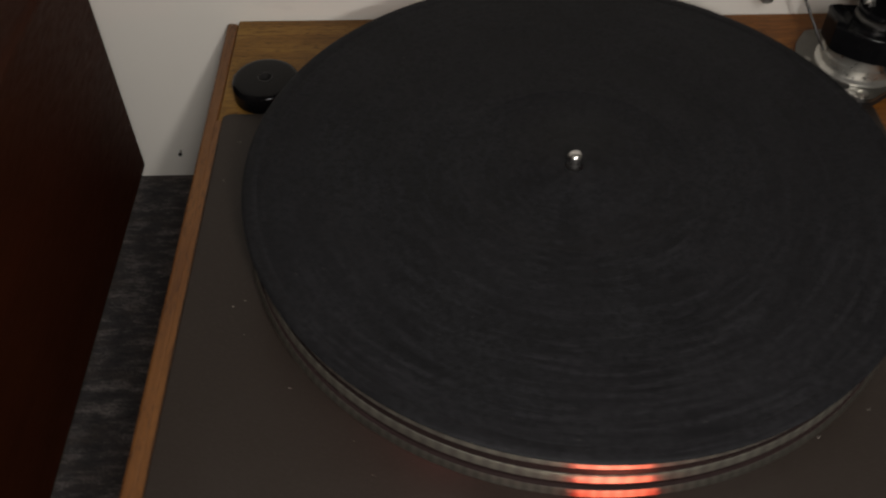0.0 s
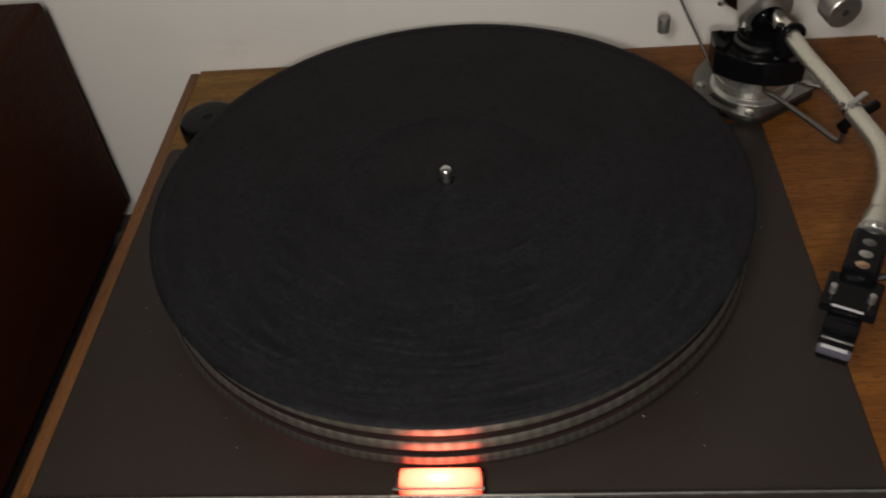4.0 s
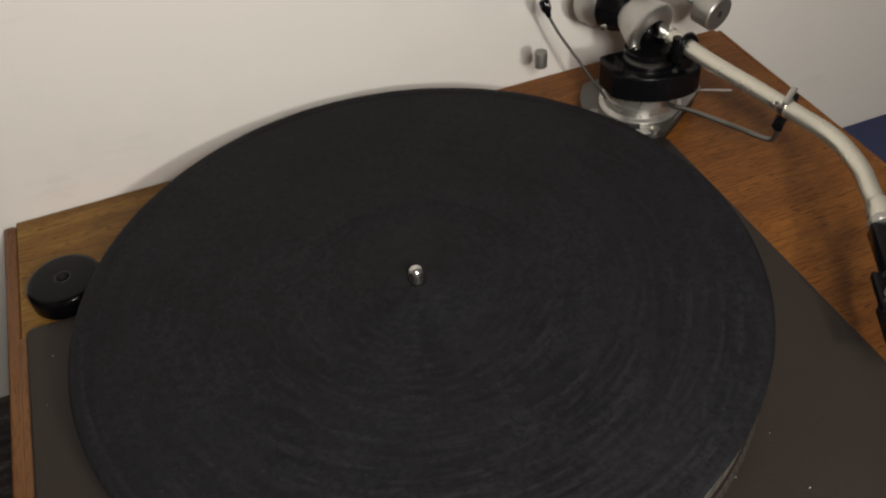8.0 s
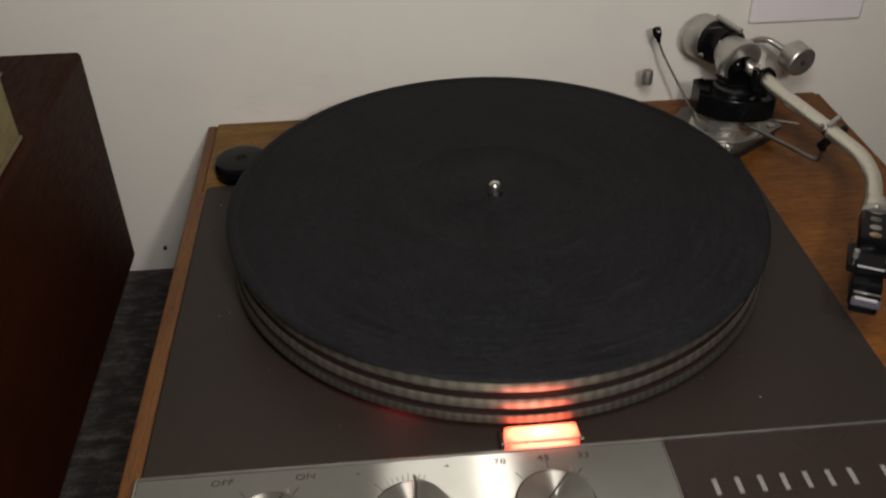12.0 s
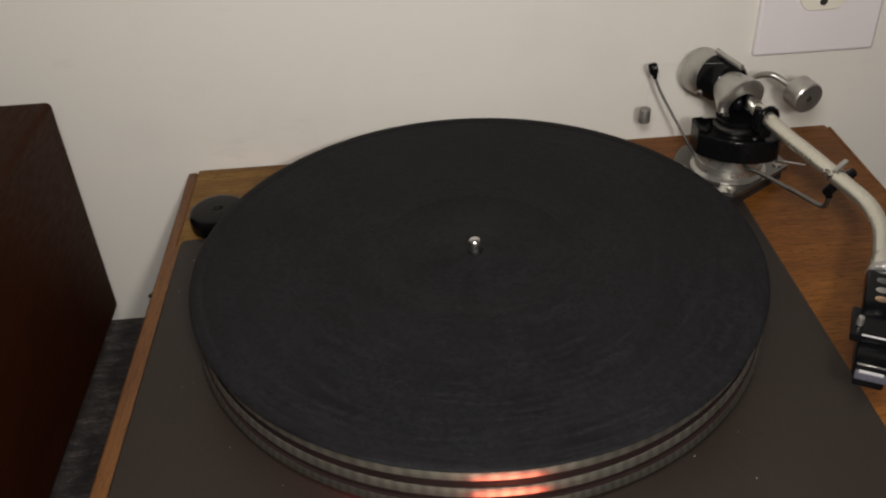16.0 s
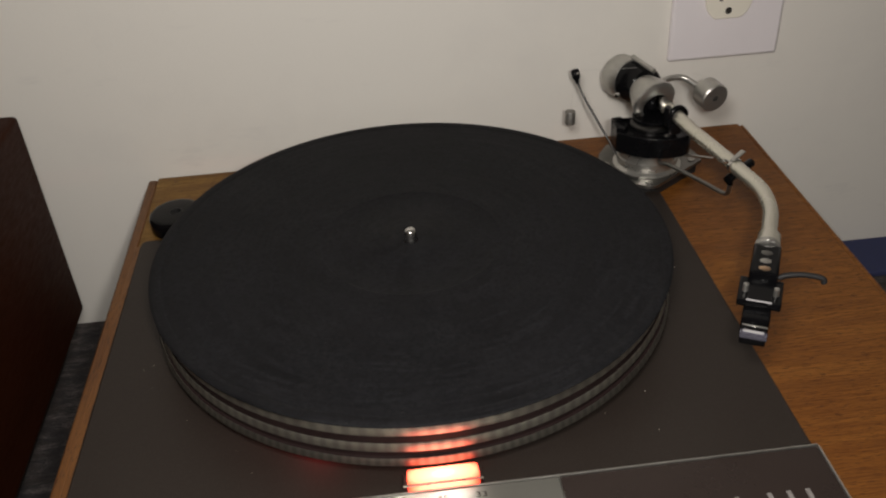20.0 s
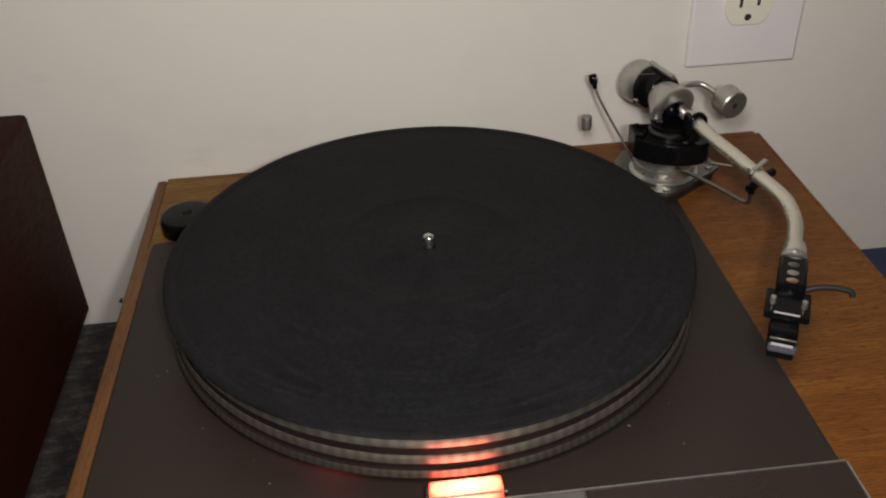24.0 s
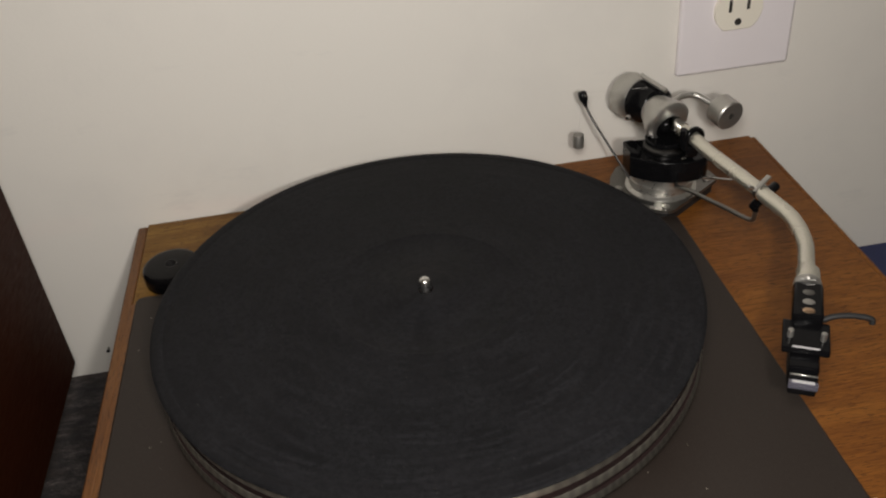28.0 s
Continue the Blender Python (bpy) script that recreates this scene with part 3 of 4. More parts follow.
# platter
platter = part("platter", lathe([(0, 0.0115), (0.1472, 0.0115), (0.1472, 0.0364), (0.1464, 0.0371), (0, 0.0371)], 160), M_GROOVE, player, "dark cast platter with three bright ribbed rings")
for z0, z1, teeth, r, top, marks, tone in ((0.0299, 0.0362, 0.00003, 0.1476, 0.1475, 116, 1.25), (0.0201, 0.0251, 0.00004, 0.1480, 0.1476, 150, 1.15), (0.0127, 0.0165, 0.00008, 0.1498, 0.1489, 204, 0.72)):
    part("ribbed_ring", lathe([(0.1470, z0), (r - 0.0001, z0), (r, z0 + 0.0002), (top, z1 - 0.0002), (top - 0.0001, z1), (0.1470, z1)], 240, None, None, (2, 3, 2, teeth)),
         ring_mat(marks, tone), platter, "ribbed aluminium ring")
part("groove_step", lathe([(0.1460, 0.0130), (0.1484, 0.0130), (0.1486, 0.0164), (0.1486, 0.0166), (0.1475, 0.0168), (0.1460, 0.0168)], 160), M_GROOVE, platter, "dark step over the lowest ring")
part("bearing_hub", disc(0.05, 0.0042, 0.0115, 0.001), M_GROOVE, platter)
part("spindle", lathe([(0, 0.030), (0.0035, 0.030), (0.0035, 0.0430), (0.0033, 0.0444), (0.0027, 0.0455), (0.0015, 0.0462), (0, 0.0465)], 40), M_SPINDLE, player, "polished steel centre spindle")

# ---- rubber mat ----
bm = lathe([(0.0042, 0), (0.1492, 0), (0.1500, 0.0005), (0.1500, 0.0010), (0.1494, 0.0014), (0.1480, 0.0016), (0.1440, 0.0016), (0.1435, 0.0014), (0.0530, 0.0014),
            (0.0515, 0.0010), (0.0180, 0.0010), (0.0175, 0.0013), (0.0042, 0.0013), (0.0042, 0)], 160)
rmat = tagged(part("rubber_mat", bm, M_MAT), "dusty black rubber mat on the platter", "turntable mat")
rmat.location = (0, 0, P + 0.0372)

# ---- 45 adapter ----
adapter = thing("record_adapter", (-0.155, 0.1020, P + 0.0002), "round glossy black record adapter lying on the wooden plinth", "record adapter")
part("body", lathe([(0.0036, 0), (0.0178, 0), (0.0187, 0.0008), (0.0187, 0.0086), (0.0182, 0.0104), (0.0168, 0.0116), (0.0150, 0.0119), (0.0036, 0.0119), (0.0036, 0)], 64), M_BLACK, adapter)
part("centre_bush", disc(0.0044, 0.0005, 0.0122, 0.0003, 32, None, None, 0.0034), M_BLACKM, adapter)

# ---- tonearm ----
arm = new("tonearm")
arm.parent = player
tagged(arm, "silver and black tonearm with curved tube at rest")
CX, CY = 0.1765, 0.1100
outline = rounded([(0.1436, 0.1190), (0.1430, 0.1060), (0.1475, 0.0955), (0.1555, 0.0860), (0.1690, 0.0772), (0.1740, 0.0775), (0.2170, 0.1075), (0.2120, 0.1300), (0.1950, 0.1420), (0.1560, 0.1420), (0.1470, 0.1290)], 0.0034)
inner = rounded([(0.1520, 0.1130), (0.1520, 0.1020), (0.1570, 0.0940), (0.1690, 0.0815), (0.1740, 0.0800), (0.2140, 0.1078), (0.2090, 0.1290), (0.1940, 0.1400), (0.1580, 0.1400)], 0.0034)
part("mount_block", slab(inner, 0.0002, 0.0076, 0.0005), M_BLACKM, arm, "black spacer under the arm")
# the plate is pierced by a curved adjusting slot
slot = [(CX + r * math.cos(radians(a)), CY + r * math.sin(radians(a))) for r, turn in ((0.0272, range(196, 246, 5)), (0.0226, range(241, 195, -5))) for a in turn]
bm = bmesh.new()
for ring in (outline, slot):
    vs = [bm.verts.new((x, y, 0.0076)) for x, y in ring]
    for a, b in zip(vs, vs[1:] + vs[:1]):
        bm.edges.new((a, b))
bmesh.ops.triangle_fill(bm, use_beauty=True, edges=bm.edges[:])
up = bmesh.ops.extrude_face_region(bm, geom=bm.faces[:])
bmesh.ops.translate(bm, verts=[g for g in up["geom"] if isinstance(g, bmesh.types.BMVert)], vec=(0, 0, 0.0024))
bmesh.ops.recalc_face_normals(bm, faces=bm.faces)
part("mount_plate", bm, M_PLATEDIM, arm, "silver mounting plate with a curved slot")
for x, y in ((0.1475, 0.1120), (0.2085, 0.1075), (0.1700, 0.0818)):
    bm = disc(0.0027, 0.0100, 0.0114, 0.0004, 20, Matrix.Translation((x, y, 0)))
    rbox(x - 0.0020, x + 0.0020, y - 0.0003, y + 0.0003, 0.01135, 0.0116, 0, 1, bm)
    part("mount_screw", bm, M_SATIN, arm)
C = Matrix.Translation((CX, CY, 0))
part("base_ring", lathe([(0, 0.0100), (0.0232, 0.0100), (0.0238, 0.0104), (0.0238, 0.0114), (0.0232, 0.0120), (0.0222, 0.0124), (0.0214, 0.0132), (0.0212, 0.0150), (0.0216, 0.0154), (0.0216, 0.0188), (0.0210, 0.0192), (0.0208, 0.0202), (0.0212, 0.0206),
                         (0.0212, 0.0250), (0.0206, 0.0254), (0.0206, 0.0320), (0, 0.0320)], 96, C), M_TURNED, arm, "turned silver base ring")
front = [(0.1490, 0.0962), (0.1512, 0.0928), (0.1550, 0.0893), (0.1600, 0.0852), (0.1665, 0.0817), (0.1735, 0.0794), (0.1805, 0.0784), (0.1880, 0.0788), (0.1940, 0.0808), (0.1968, 0.0838)]
part("base_body", slab(front + [(0.1990, 0.0980), (0.1950, 0.1130), (0.1570, 0.1160), (0.1492, 0.1110)], 0.0300, 0.0446, 0.0010, 3), M_BLACK, arm, "glossy black base body")
part("end_tab", slab([(0.1488, 0.0964), (0.1530, 0.0922), (0.1580, 0.0995), (0.1560, 0.1120), (0.1490, 0.1112)], 0.0444, 0.0478, 0.0010, 3), M_BLACK, arm)
part("top_screw", disc(0.0016, 0.0444, 0.0452, 0.0003, 16, Matrix.Translation((0.1800, 0.0842, 0))), M_CHROME, arm)
D = Matrix.Translation((0.1745, 0.1020, 0))
part("collar", lathe([(0, 0.0444), (0.0134, 0.0444), (0.0140, 0.0450), (0.0140, 0.0466), (0.0132, 0.0474), (0.0120, 0.0478), (0, 0.0478)], 64, D), M_GUN, arm, "dark grey metal collar")
part("pillar", lathe([(0, 0.0476), (0.0126, 0.0476), (0.0131, 0.0482), (0.0130, 0.0498), (0.0122, 0.0506), (0, 0.0506)], 64, Matrix.Translation((0.1752, 0.1045, 0))), M_BLACK, arm, "black pivot drum")
part("pivot_screw", disc(0.0019, 0, 0.0030, 0.0005, 20, along((0.1655, 0.1030, 0.0540), (0.1600, 0.0950, 0.0530))), M_CHROME, arm)

PIV = Vector((0.1795, 0.1150, 0.0628))
BACK = Vector((-0.36, 0.93, -0.06)).normalized()
AX = along(PIV, PIV + BACK)
HOOD = along(PIV + Vector((-0.0028, -0.0085, -0.0028)), PIV + Vector((-0.0098, 0.0185, 0.0040)))
bm, rows = bmesh.new(), []
# a cone with a wide front face whose round mouth sits low
for r, drop, z in ((0.0050, 0, 0.0186), (0.0088, 0, 0.0172), (0.0105, 0, 0.0146), (0.0150, 0, 0.0024), (0.0156, 0, 0.0006), (0.0154, 0, -0.0008), (0.0146, 0.0004, -0.0016), (0.0100, 0.0026, -0.0026), (0.0092, 0.0028, -0.0024), (0.0089, 0.0028, 0.0030), (0.0065, 0.0028, 0.0090)):
    rows.append([bm.verts.new(HOOD @ Vector((r * math.cos(a), r * math.sin(a) - drop, z))) for a in (2 * math.pi * k / 64 for k in range(64))])
for lo, hi in zip(rows, rows[1:]):
    for k in range(64):
        bm.faces.new((lo[k], lo[(k + 1) % 64], hi[(k + 1) % 64], hi[k]))
bm.faces.new(rows[0])
bmesh.ops.recalc_face_normals(bm, faces=bm.faces)
part("bearing_housing", bm, M_SATIN, arm, "silver cone-shaped bearing housing")
part("bearing_core", lathe([(0, -0.0042), (0.0030, -0.0040), (0.0048, -0.0028), (0.0056, -0.0008), (0.0058, 0.0006), (0.0089, 0.0008), (0.0089, 0.0030), (0, 0.0030)], 40, HOOD @ Matrix.Translation((0, -0.0028, 0))), M_BLACK, arm, "black bearing core")
part("weight_neck", lathe([(0, 0.0080), (0.0115, 0.0080), (0.0130, 0.0095), (0.0134, 0.0180), (0.0144, 0.0195), (0.0144, 0.0258), (0, 0.0258)], 64, AX), M_BLACK, arm, "black weight collar")
part("neck_screw", disc(0.0016, 0.0125, 0.0150, 0.0003, 16, along(PIV + BACK * 0.017 + Vector((-0.008, -0.006, -0.001)), PIV + BACK * 0.017 + Vector((-0.03, -0.02, 0)))), M_CHROME, arm)
part("counterweight", lathe([(0, 0.0260), (0.0147, 0.0260), (0.0152, 0.0266), (0.0152, 0.0404), (0.0146, 0.0412), (0, 0.0412)], 96, AX, None, (2, 3, 2, 0.00018)), M_SATIN, arm, "knurled silver counterweight")
part("housing_fin", tube([PIV + Vector((-0.0010, 0.0020, 0.0142)), PIV + Vector((-0.0052, 0.0140, 0.0150)), PIV + Vector((-0.0092, 0.0255, 0.0158))], 0.0017, 12, 3), M_SATIN, arm)

# side weight on its bent rod
part("side_rod", tube([(0.1850, 0.1220, 0.0640), (0.1940, 0.1285, 0.0650), (0.2035, 0.1285, 0.0648), (0.2100, 0.1230, 0.0622), (0.2158, 0.1150, 0.0592)], 0.0021, 14, 6), M_SATIN, arm, "bent steel rod")
SW = along((0.2160, 0.1170, 0.0594), (0.2195, 0.1045, 0.0580))
part("side_weight", lathe([(0.0020, 0), (0.0094, 0), (0.0101, 0.0008), (0.0101, 0.0120), (0.0094, 0.0128), (0.0022, 0.0128), (0.0022, 0.0112), (0, 0.0112)], 64, SW), M_SATIN, arm, "small round silver side weight")
part("weight_hole", disc(0.0020, 0.0120, 0.0130, 0.0001, 6, SW), M_HOLE, arm, "hexagonal socket")

# arm tube
TUBE = [(0.1795, 0.1080, 0.0590), (0.1840, 0.0892, 0.0592), (0.1890, 0.0639, 0.0578), (0.1951, 0.0363, 0.0573), (0.2000, 0.0116, 0.0568), (0.2037, -0.0123, 0.0566), (0.1992, -0.0349, 0.0572), (0.1914, -0.0520, 0.0578), (0.1877, -0.0594, 0.0583)]
part("arm_tube", tube(TUBE, 0.0043, 24, 8), M_TUBE, arm, "curved satin silver arm tube")
part("tube_root", tube([TUBE[0], (0.1826, 0.0950, 0.0592)], 0.0049, 24, 4), M_CHROME, arm, "bright sleeve at the pivot")
# rest clip with its two prongs
part("rest_post", rbox(0.1805, 0.1880, 0.0800, 0.0930, 0.0465, 0.0548, 0.0012), M_BLACK, arm, "black arm rest post")
part("rest_clip", tube([(0.1797, 0.0815, 0.0520), (0.1800, 0.0818, 0.0580), (0.1826, 0.0828, 0.0636), (0.1872, 0.0846, 0.0642), (0.1912, 0.0860, 0.0606), (0.1920, 0.0862, 0.0575)], 0.0019, 10, 6), M_BLACK, arm, "black arm clip over the tube")
part("clip_prong", tube([(0.1788, 0.0836, 0.0530), (0.1785, 0.0834, 0.0600), (0.1784, 0.0832, 0.0662)], 0.0024, 12, 5), M_BLACK, arm, "black upright prong")
# small clamp half way along the tube, with a raised blade
MID = Vector((0.1990, 0.0168, 0.0570))
DIR = Vector((0.20, -0.98, 0)).normalized()
part("tube_clamp", disc(0.0049, -0.0017, 0.0017, 0.0004, 32, along(MID, MID + DIR)), M_CHROME, arm, "narrow chrome tube clamp")
part("clamp_screw", disc(0.0015, 0, 0.0030, 0.0004, 14, along(MID + Vector((-0.0042, 0.0014, 0.0024)), MID + Vector((-0.0090, 0.0020, 0.0040)))), M_CHROME, arm)
part("clamp_lever", rbox(-0.0022, 0.0088, -0.0016, 0.0016, 0.0046, 0.0058, 0.0005), M_SATIN, arm, "small silver blade").matrix_local = pose(MID.x, MID.y, MID.z, 0, -18, 30)
part("lift_bar", tube([(0.1958, 0.0165, 0.0470), (0.1990, 0.0190, 0.0478), (0.2070, 0.0250, 0.0485), (0.2165, 0.0322, 0.0485)], 0.0029, 12, 4), M_BLACK, arm, "black rubber lift bar under the tube")
# cueing rod
part("cue_rod", tube([(0.1765, 0.0840, 0.0270), (0.1742, 0.0760, 0.0292), (0.1752, 0.0672, 0.0326), (0.1790, 0.0600, 0.0333), (0.1900, 0.0395, 0.0333), (0.1958, 0.0285, 0.0331), (0.1984, 0.0232, 0.0336), (0.1990, 0.0200, 0.0364), (0.1984, 0.0182, 0.0430)], 0.0014, 12, 6), M_PLATEDIM, arm, "bent steel cueing rod")
part("rod_cap", tube([(0.1984, 0.0182, 0.0432), (0.1981, 0.0179, 0.0478)], 0.0020, 14, 3), M_BLACK, arm, "black rubber rest cap")
part("cue_lever", tube([(0.1930, 0.0810, 0.0300), (0.2010, 0.0748, 0.0312), (0.2080, 0.0692, 0.0322)], 0.0009, 10, 4), M_CHROME, arm, "thin chrome lever")

# headshell
SH = Vector((-0.452, -0.892, -0.03)).normalized()
SIDE = Vector((0.892, -0.452, 0)).normalized()
H0 = Vector((0.1874, -0.0612, 0.0583))
HS = Matrix.Identity(4)
for col, vec in enumerate((SIDE, SH, SIDE.cross(SH))):
    HS.col[col] = (*vec, 0)
HS.col[3] = (*H0, 1)


def shell_part(name, bm, material, label=""):
    bmesh.ops.transform(bm, matrix=HS, verts=bm.verts)
    return part(name, bm, material, arm, label)


UP = 1 if HS.col[2][2] > 0 else -1
part("shell_collar", lathe([(0, -0.0060), (0.0046, -0.0060), (0.0060, -0.0030), (0.0062, 0.0060), (0, 0.0060)], 48, along(H0 + SH * 0.0028, H0 + SH)), M_TUBE, arm, "silver locking collar")
part("collar_ring", lathe([(0, 0.0060), (0.0066, 0.0060), (0.0068, 0.0066), (0.0068, 0.0092), (0.0062, 0.0098), (0, 0.0098)], 48, along(H0 + SH * 0.0028, H0 + SH), None, (1, 3, 4, 0.00025)), M_SATIN, arm, "notched silver ring")


def shell_box(x0, x1, y0, y1, z0, z1, bev=0.0006, segs=2):
    return rbox(x0, x1, y0, y1, min(UP * z0, UP * z1), max(UP * z0, UP * z1), bev, segs)


shell_part("headshell", shell_box(-0.0070, 0.0070, 0.0122, 0.0380, -0.0045, 0.0042, 0.0016), M_BLACK, "glossy black headshell")
shell_part("shell_plate", shell_box(-0.0108, 0.0102, 0.0362, 0.0560, -0.0045, -0.0005, 0.0008), M_BLACK, "black mounting plate")
for y, mat_, name in ((0.0205, M_PLATEDIM, "shell_slot"), (0.0275, M_SATIN, "contact_window"), (0.0340, M_BRASS, "contact_window")):
    bm = lathe([(0, 0.0036), (0.0030, 0.0036), (0.0028, 0.0043), (0.0018, 0.0047), (0, 0.0048)], 28)
    bmesh.ops.transform(bm, matrix=Matrix.Translation((0, y, 0)) @ Matrix.Diagonal((1, 0.72, UP, 1)), verts=bm.verts)
    shell_part(name, bm, mat_, "")
for x in (-0.0075, 0.0070):
    bm = disc(0.0014, -0.0015, 0.0038, 0.0005, 20)
    bmesh.ops.transform(bm, matrix=Matrix.Translation((x, 0.0482, 0)) @ Matrix.Diagonal((1, 1.0, UP, 1)), verts=bm.verts)
    shell_part("shell_screw", bm, M_SATIN, "")
shell_part("label_bar", shell_box(-0.0064, 0.0056, 0.0546, 0.0556, -0.0006, -0.0001, 0.0001, 1), M_MARK, "pale lettering bar")
shell_part("cartridge", shell_box(-0.0070, 0.0062, 0.0430, 0.0640, -0.0170, -0.0045, 0.0010), M_BLACK, "black cartridge body")
shell_part("stylus_holder", shell_box(-0.0066, 0.0058, 0.0600, 0.0700, -0.0165, -0.0066, 0.0010), M_BLACK, "")
shell_part("stylus_guard", shell_box(-0.0068, 0.0060, 0.0694, 0.0722, -0.0108, -0.0070, 0.0006), M_CLEAR, "clear stylus guard")
shell_part("cartridge_bar", shell_box(-0.0054, 0.0042, 0.0704, 0.0719, -0.0069, -0.0063, 0.0001, 1), M_MARK, "pale lettering bar")
shell_part("guard_edge", shell_box(-0.0062, 0.0056, 0.0668, 0.0674, -0.0066, -0.0060, 0.0001, 1), M_SATIN, "bright edge of the stylus guard")
bm = tube([(0.0060, 0.0352, 0.0000 * UP), (0.0120, 0.0330, 0.0018 * UP), (0.0200, 0.0312, 0.0022 * UP), (0.0275, 0.0306, 0.0012 * UP), (0.0286, 0.0312, -0.0012 * UP)], 0.0015, 10, 6)
shell_part("finger_lift", bm, M_BLACKM, "dull black finger lift")

# hook rod, thread and hanging weight
part("hook_rod", tube([(0.1547, 0.1110, 0.0180), (0.1446, 0.1235, 0.0365), (0.1356, 0.1350, 0.0530), (0.1313, 0.1412, 0.0635)], 0.0008, 10, 5), M_GUN, arm, "thin steel hook rod")
TIP = along((0.1320, 0.1405, 0.0615), (0.1298, 0.1445, 0.0720))
part("hook_tip", lathe([(0, 0), (0.0013, 0.0002), (0.0018, 0.0030), (0.0027, 0.0042), (0.0030, 0.0060), (0.0030, 0.0094), (0.0022, 0.0106), (0, 0.0110)], 20, TIP), M_BLACK, arm, "black hook tip")
part("thread_eye", disc(0.0009, 0.0020, 0.0036, 0.0002, 12, along(TIP @ Vector((0, 0, 0.0078)), TIP @ Vector((0, 0, 0.0078)) + Vector((0.3, -0.9, 0.3)))), M_CHROME, arm)
part("thread", tube([(0.1305, 0.1440, 0.0700), (0.1700, 0.1270, 0.0760)], 0.00009, 5, 2), M_THREAD, arm, "fine nylon thread")
part("thread", tube([(0.1275, 0.1415, 0.0400), (0.1290, 0.1428, 0.0550), (0.1300, 0.1440, 0.0690)], 0.00009, 5, 4), M_THREAD, arm, "fine nylon thread")
part("thread_weight", disc(0.0037, 0.0305, 0.0405, 0.0005, 32, Matrix.Translation((0.1274, 0.1413, 0))), M_DIM, arm, "small steel hanging weight")

# ---- dust on the deck ----
random.seed(4)
bm = bmesh.new()
spots = [(-0.165, 0.058), (-0.169, 0.029), (-0.154, -0.051), (-0.149, -0.048), (-0.125, -0.094), (-0.098, -0.119), (0.110, -0.110), (0.159, -0.008), (0.086, -0.122), (0.109, -0.137)]
spots += [(random.uniform(-0.17, 0.17), random.uniform(-0.158, 0.07)) for _ in range(4)]
for i, (x, y) in enumerate(spots):
    if math.hypot(x, y) < 0.148:
        continue
    s = random.uniform(0.00018, 0.00034) if i < 10 else random.uniform(0.00010, 0.00025)
    bmesh.ops.create_icosphere(bm, subdivisions=1, radius=s, matrix=Matrix.Translation((x, y, P + 0.0042 + 0.3 * s)) @ Matrix.Diagonal((1.5, 1, 0.5, 1)))
tagged(part("dust", bm, M_DUST), "pale specks of dust on the grey deck", "dust", kind="stuff")

# ---- wooden cabinet ----
cab = thing("speaker_cabinet", (-0.2545, 0.147, 0), "dark reddish-brown wooden speaker cabinet standing by the wall", "cabinet")
CW, CD, CZ0, CZ1 = 0.42, 0.50, 0.036, 0.2035
part("body", rbox(-CW, 0, -CD, 0, CZ0, CZ1, 0.0035, 3), M_CABINET, cab, "polished carcass with rounded top edge")
part("base", rbox(-CW + 0.02, -0.02, -CD + 0.02, -0.012, 0.0, CZ0, 0.001), M_BLACKM, cab, "recessed black base")
part("chip", lathe([(0, 0), (0.0032, 0), (0.0030, 0.0009), (0.0018, 0.0017), (0, 0.0020)], 14, Matrix.Translation((-0.043, -0.0315, CZ1 - 0.0002))), M_BLACKM, cab, "dark blob on the varnish")

# ---- thick book on the cabinet ----
book = thing("thick_book", (-0.2590, 0.0310, CZ1), "thick old book with yellowed pages lying on the cabinet", "book")
BW, BD, BH = 0.20, 0.27, 0.040
part("page_block", rbox(-BW, -0.0012, -BD, -0.0012, 0.0025, BH - 0.0025, 0.0008), M_PAGES, book, "yellowed page edges")
part("cover", rbox(-BW, 0, -BD, 0, BH - 0.0024, BH, 0.0008), M_COVER, book, "faded cream cover")
part("cover", rbox(-BW, 0, -BD, 0, 0.0, 0.0024, 0.0008), M_COVER, book, "faded cream cover")
part("spine", rbox(-BW - 0.003, -BW - 0.0002, -BD, 0, 0, BH, 0.0008), M_COVER, book)

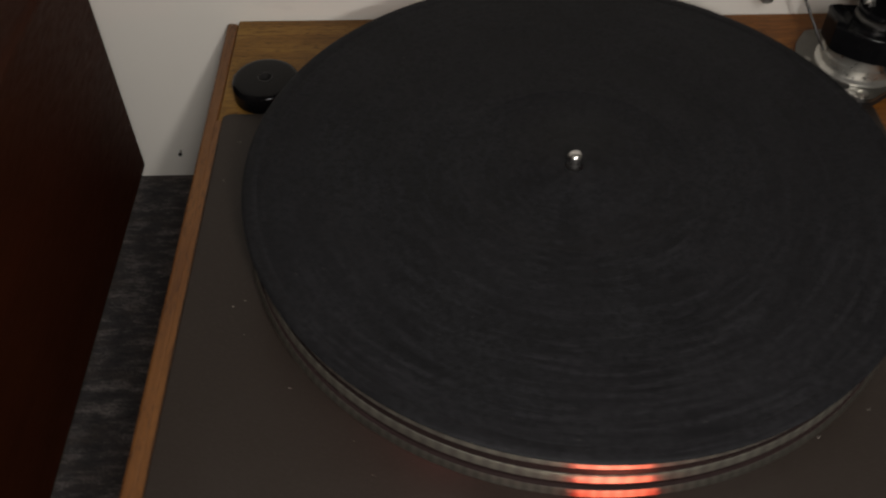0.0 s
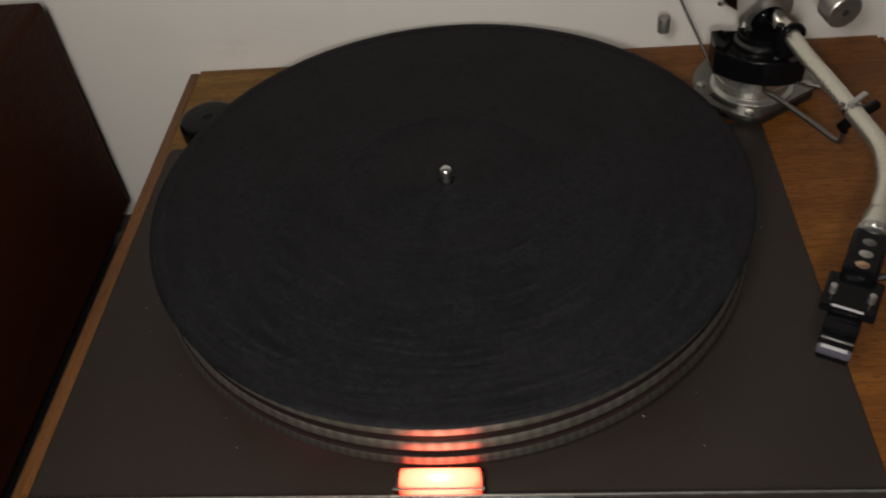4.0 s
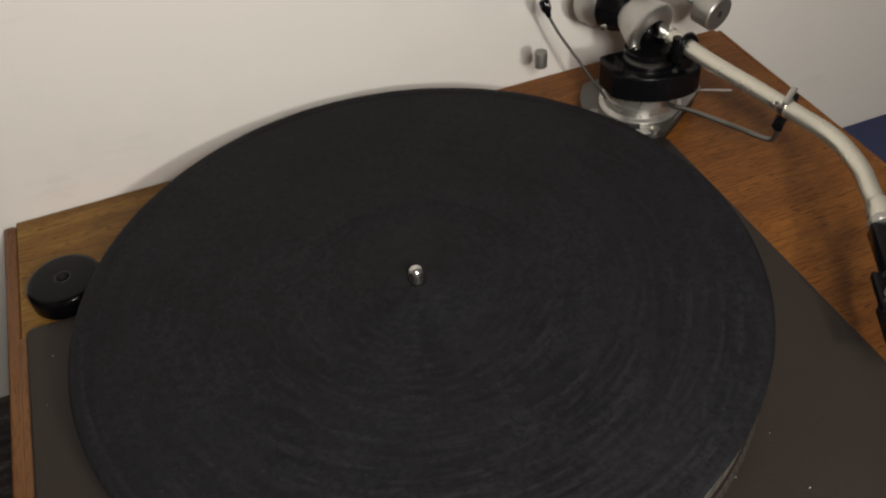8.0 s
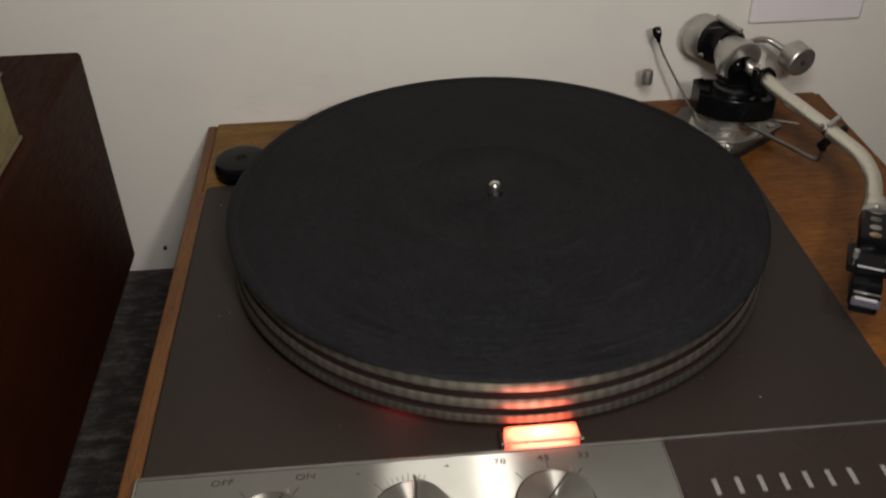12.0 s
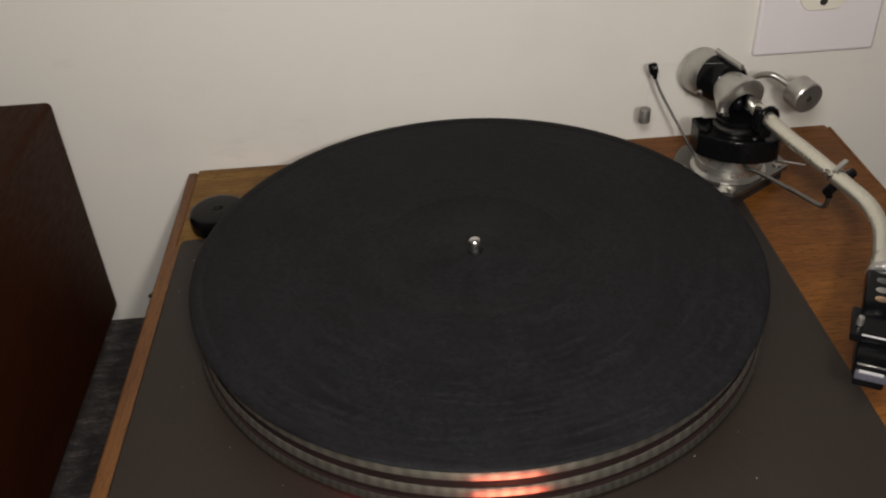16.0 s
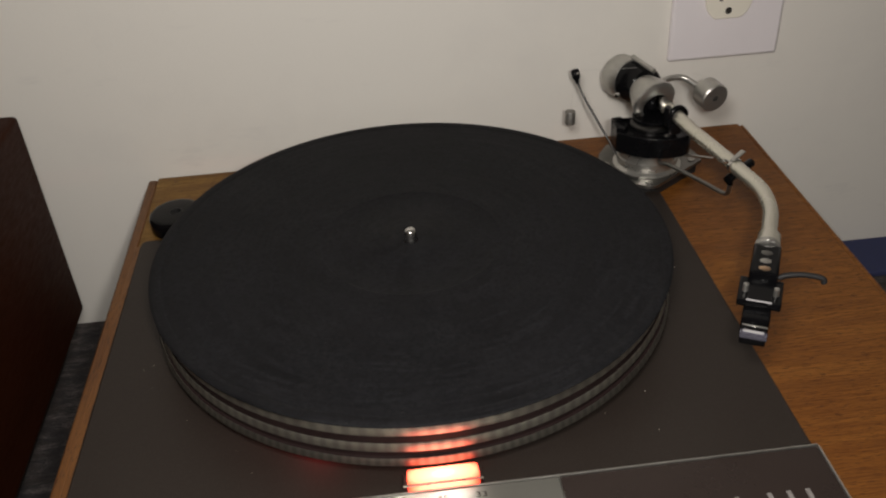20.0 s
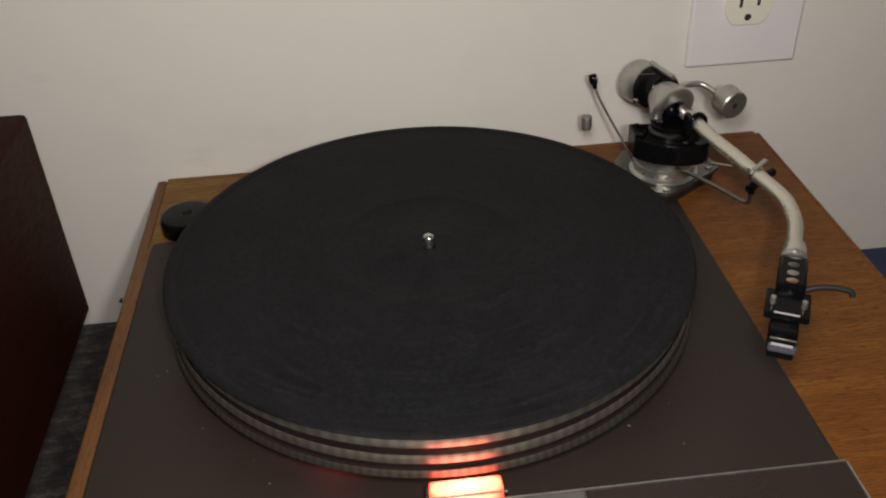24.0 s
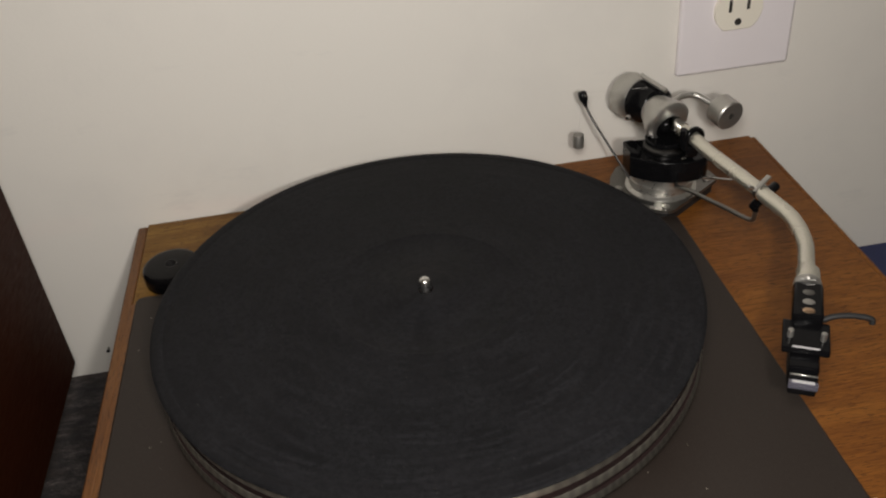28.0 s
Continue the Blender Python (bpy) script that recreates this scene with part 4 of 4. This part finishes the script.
# ---- black cable on the cabinet ----
cable = thing("black_cable", (-0.372, 0.140, CZ1), "black plugged cable lying on the cabinet by the wall", "cable")
part("plug", tube([(0.012, -0.004, 0.0068), (-0.002, 0.002, 0.0080), (-0.014, 0.006, 0.014)], 0.0066, 16, 4), M_BLACK, cable)
part("lead", tube([(-0.010, 0.006, 0.0130), (-0.028, 0.006, 0.035), (-0.050, 0.002, 0.055), (-0.090, -0.01, 0.04), (-0.13, -0.03, 0.0045), (-0.16, -0.06, 0.0042)], 0.0042, 12, 6), M_BLACK, cable)

# ---- wall fittings ----
outlet = thing("wall_outlet", (0.2480, WALL_Y, P + 0.1242), "white plastic duplex wall outlet with ivory sockets", "wall outlet")
part("cover_plate", rbox(-0.0415, 0.0415, -0.0052, 0.0, -0.0655, 0.0655, 0.0022, 3), M_PLATE, outlet, "white jumbo cover plate")
SX = -0.0010
for zc in (-0.0200, 0.0190):
    pts = [(0.0172 * math.cos(a), max(-0.0143, min(0.0143, 0.0172 * math.sin(a)))) for a in (2 * math.pi * k / 48 for k in range(48))]
    bm = slab(pts, 0, 0.0026, 0.0005)
    bmesh.ops.transform(bm, matrix=pose(SX, -0.0050, zc, 90, 0, 0), verts=bm.verts)
    sock = part("socket", bm, M_IVORY, outlet, "ivory socket face")
    for x, hgt in ((SX - 0.0064, 0.0085), (SX + 0.0064, 0.0070)):
        part("slot", rbox(x - 0.0011, x + 0.0011, -0.0079, -0.0070, zc + 0.0032 - hgt / 2, zc + 0.0032 + hgt / 2), M_HOLE, sock, "", False)
    part("slot", disc(0.0025, 0, 0.0009, 0.0001, 20, along((SX, -0.0070, zc - 0.0085), (SX, -0.0079, zc - 0.0085))), M_HOLE, sock, "", False)
part("plate_screw", disc(0.0034, 0, 0.0014, 0.0004, 24, along((0, -0.0050, 0), (0, -0.02, 0))), M_IVORY, outlet)

nail = thing("wall_screw", (-0.2390, WALL_Y, P - 0.1065), "small dark screw end sticking out of the scuffed wall", "screw")
part("shank", tube([(0, 0.0, 0), (0.0003, -0.004, 0.0004)], 0.0009, 10, 2), M_DIM, nail)
part("head", disc(0.0014, 0, 0.0010, 0.0003, 16, along((0.0003, -0.0038, 0.0004), (0.0003, -0.01, 0.0006))), M_BLACKM, nail)

# ---- blue cloth ----
cloth = tagged(part("blue_cloth", slab(rounded([(0.300, 0.127), (0.80, 0.118), (0.80, 0.1738), (0.300, 0.1738)], 0.004), 0.0, 0.0045, 0.0015), M_BLUE), "folded dark blue cloth lying on the carpet along the wall", "cloth")
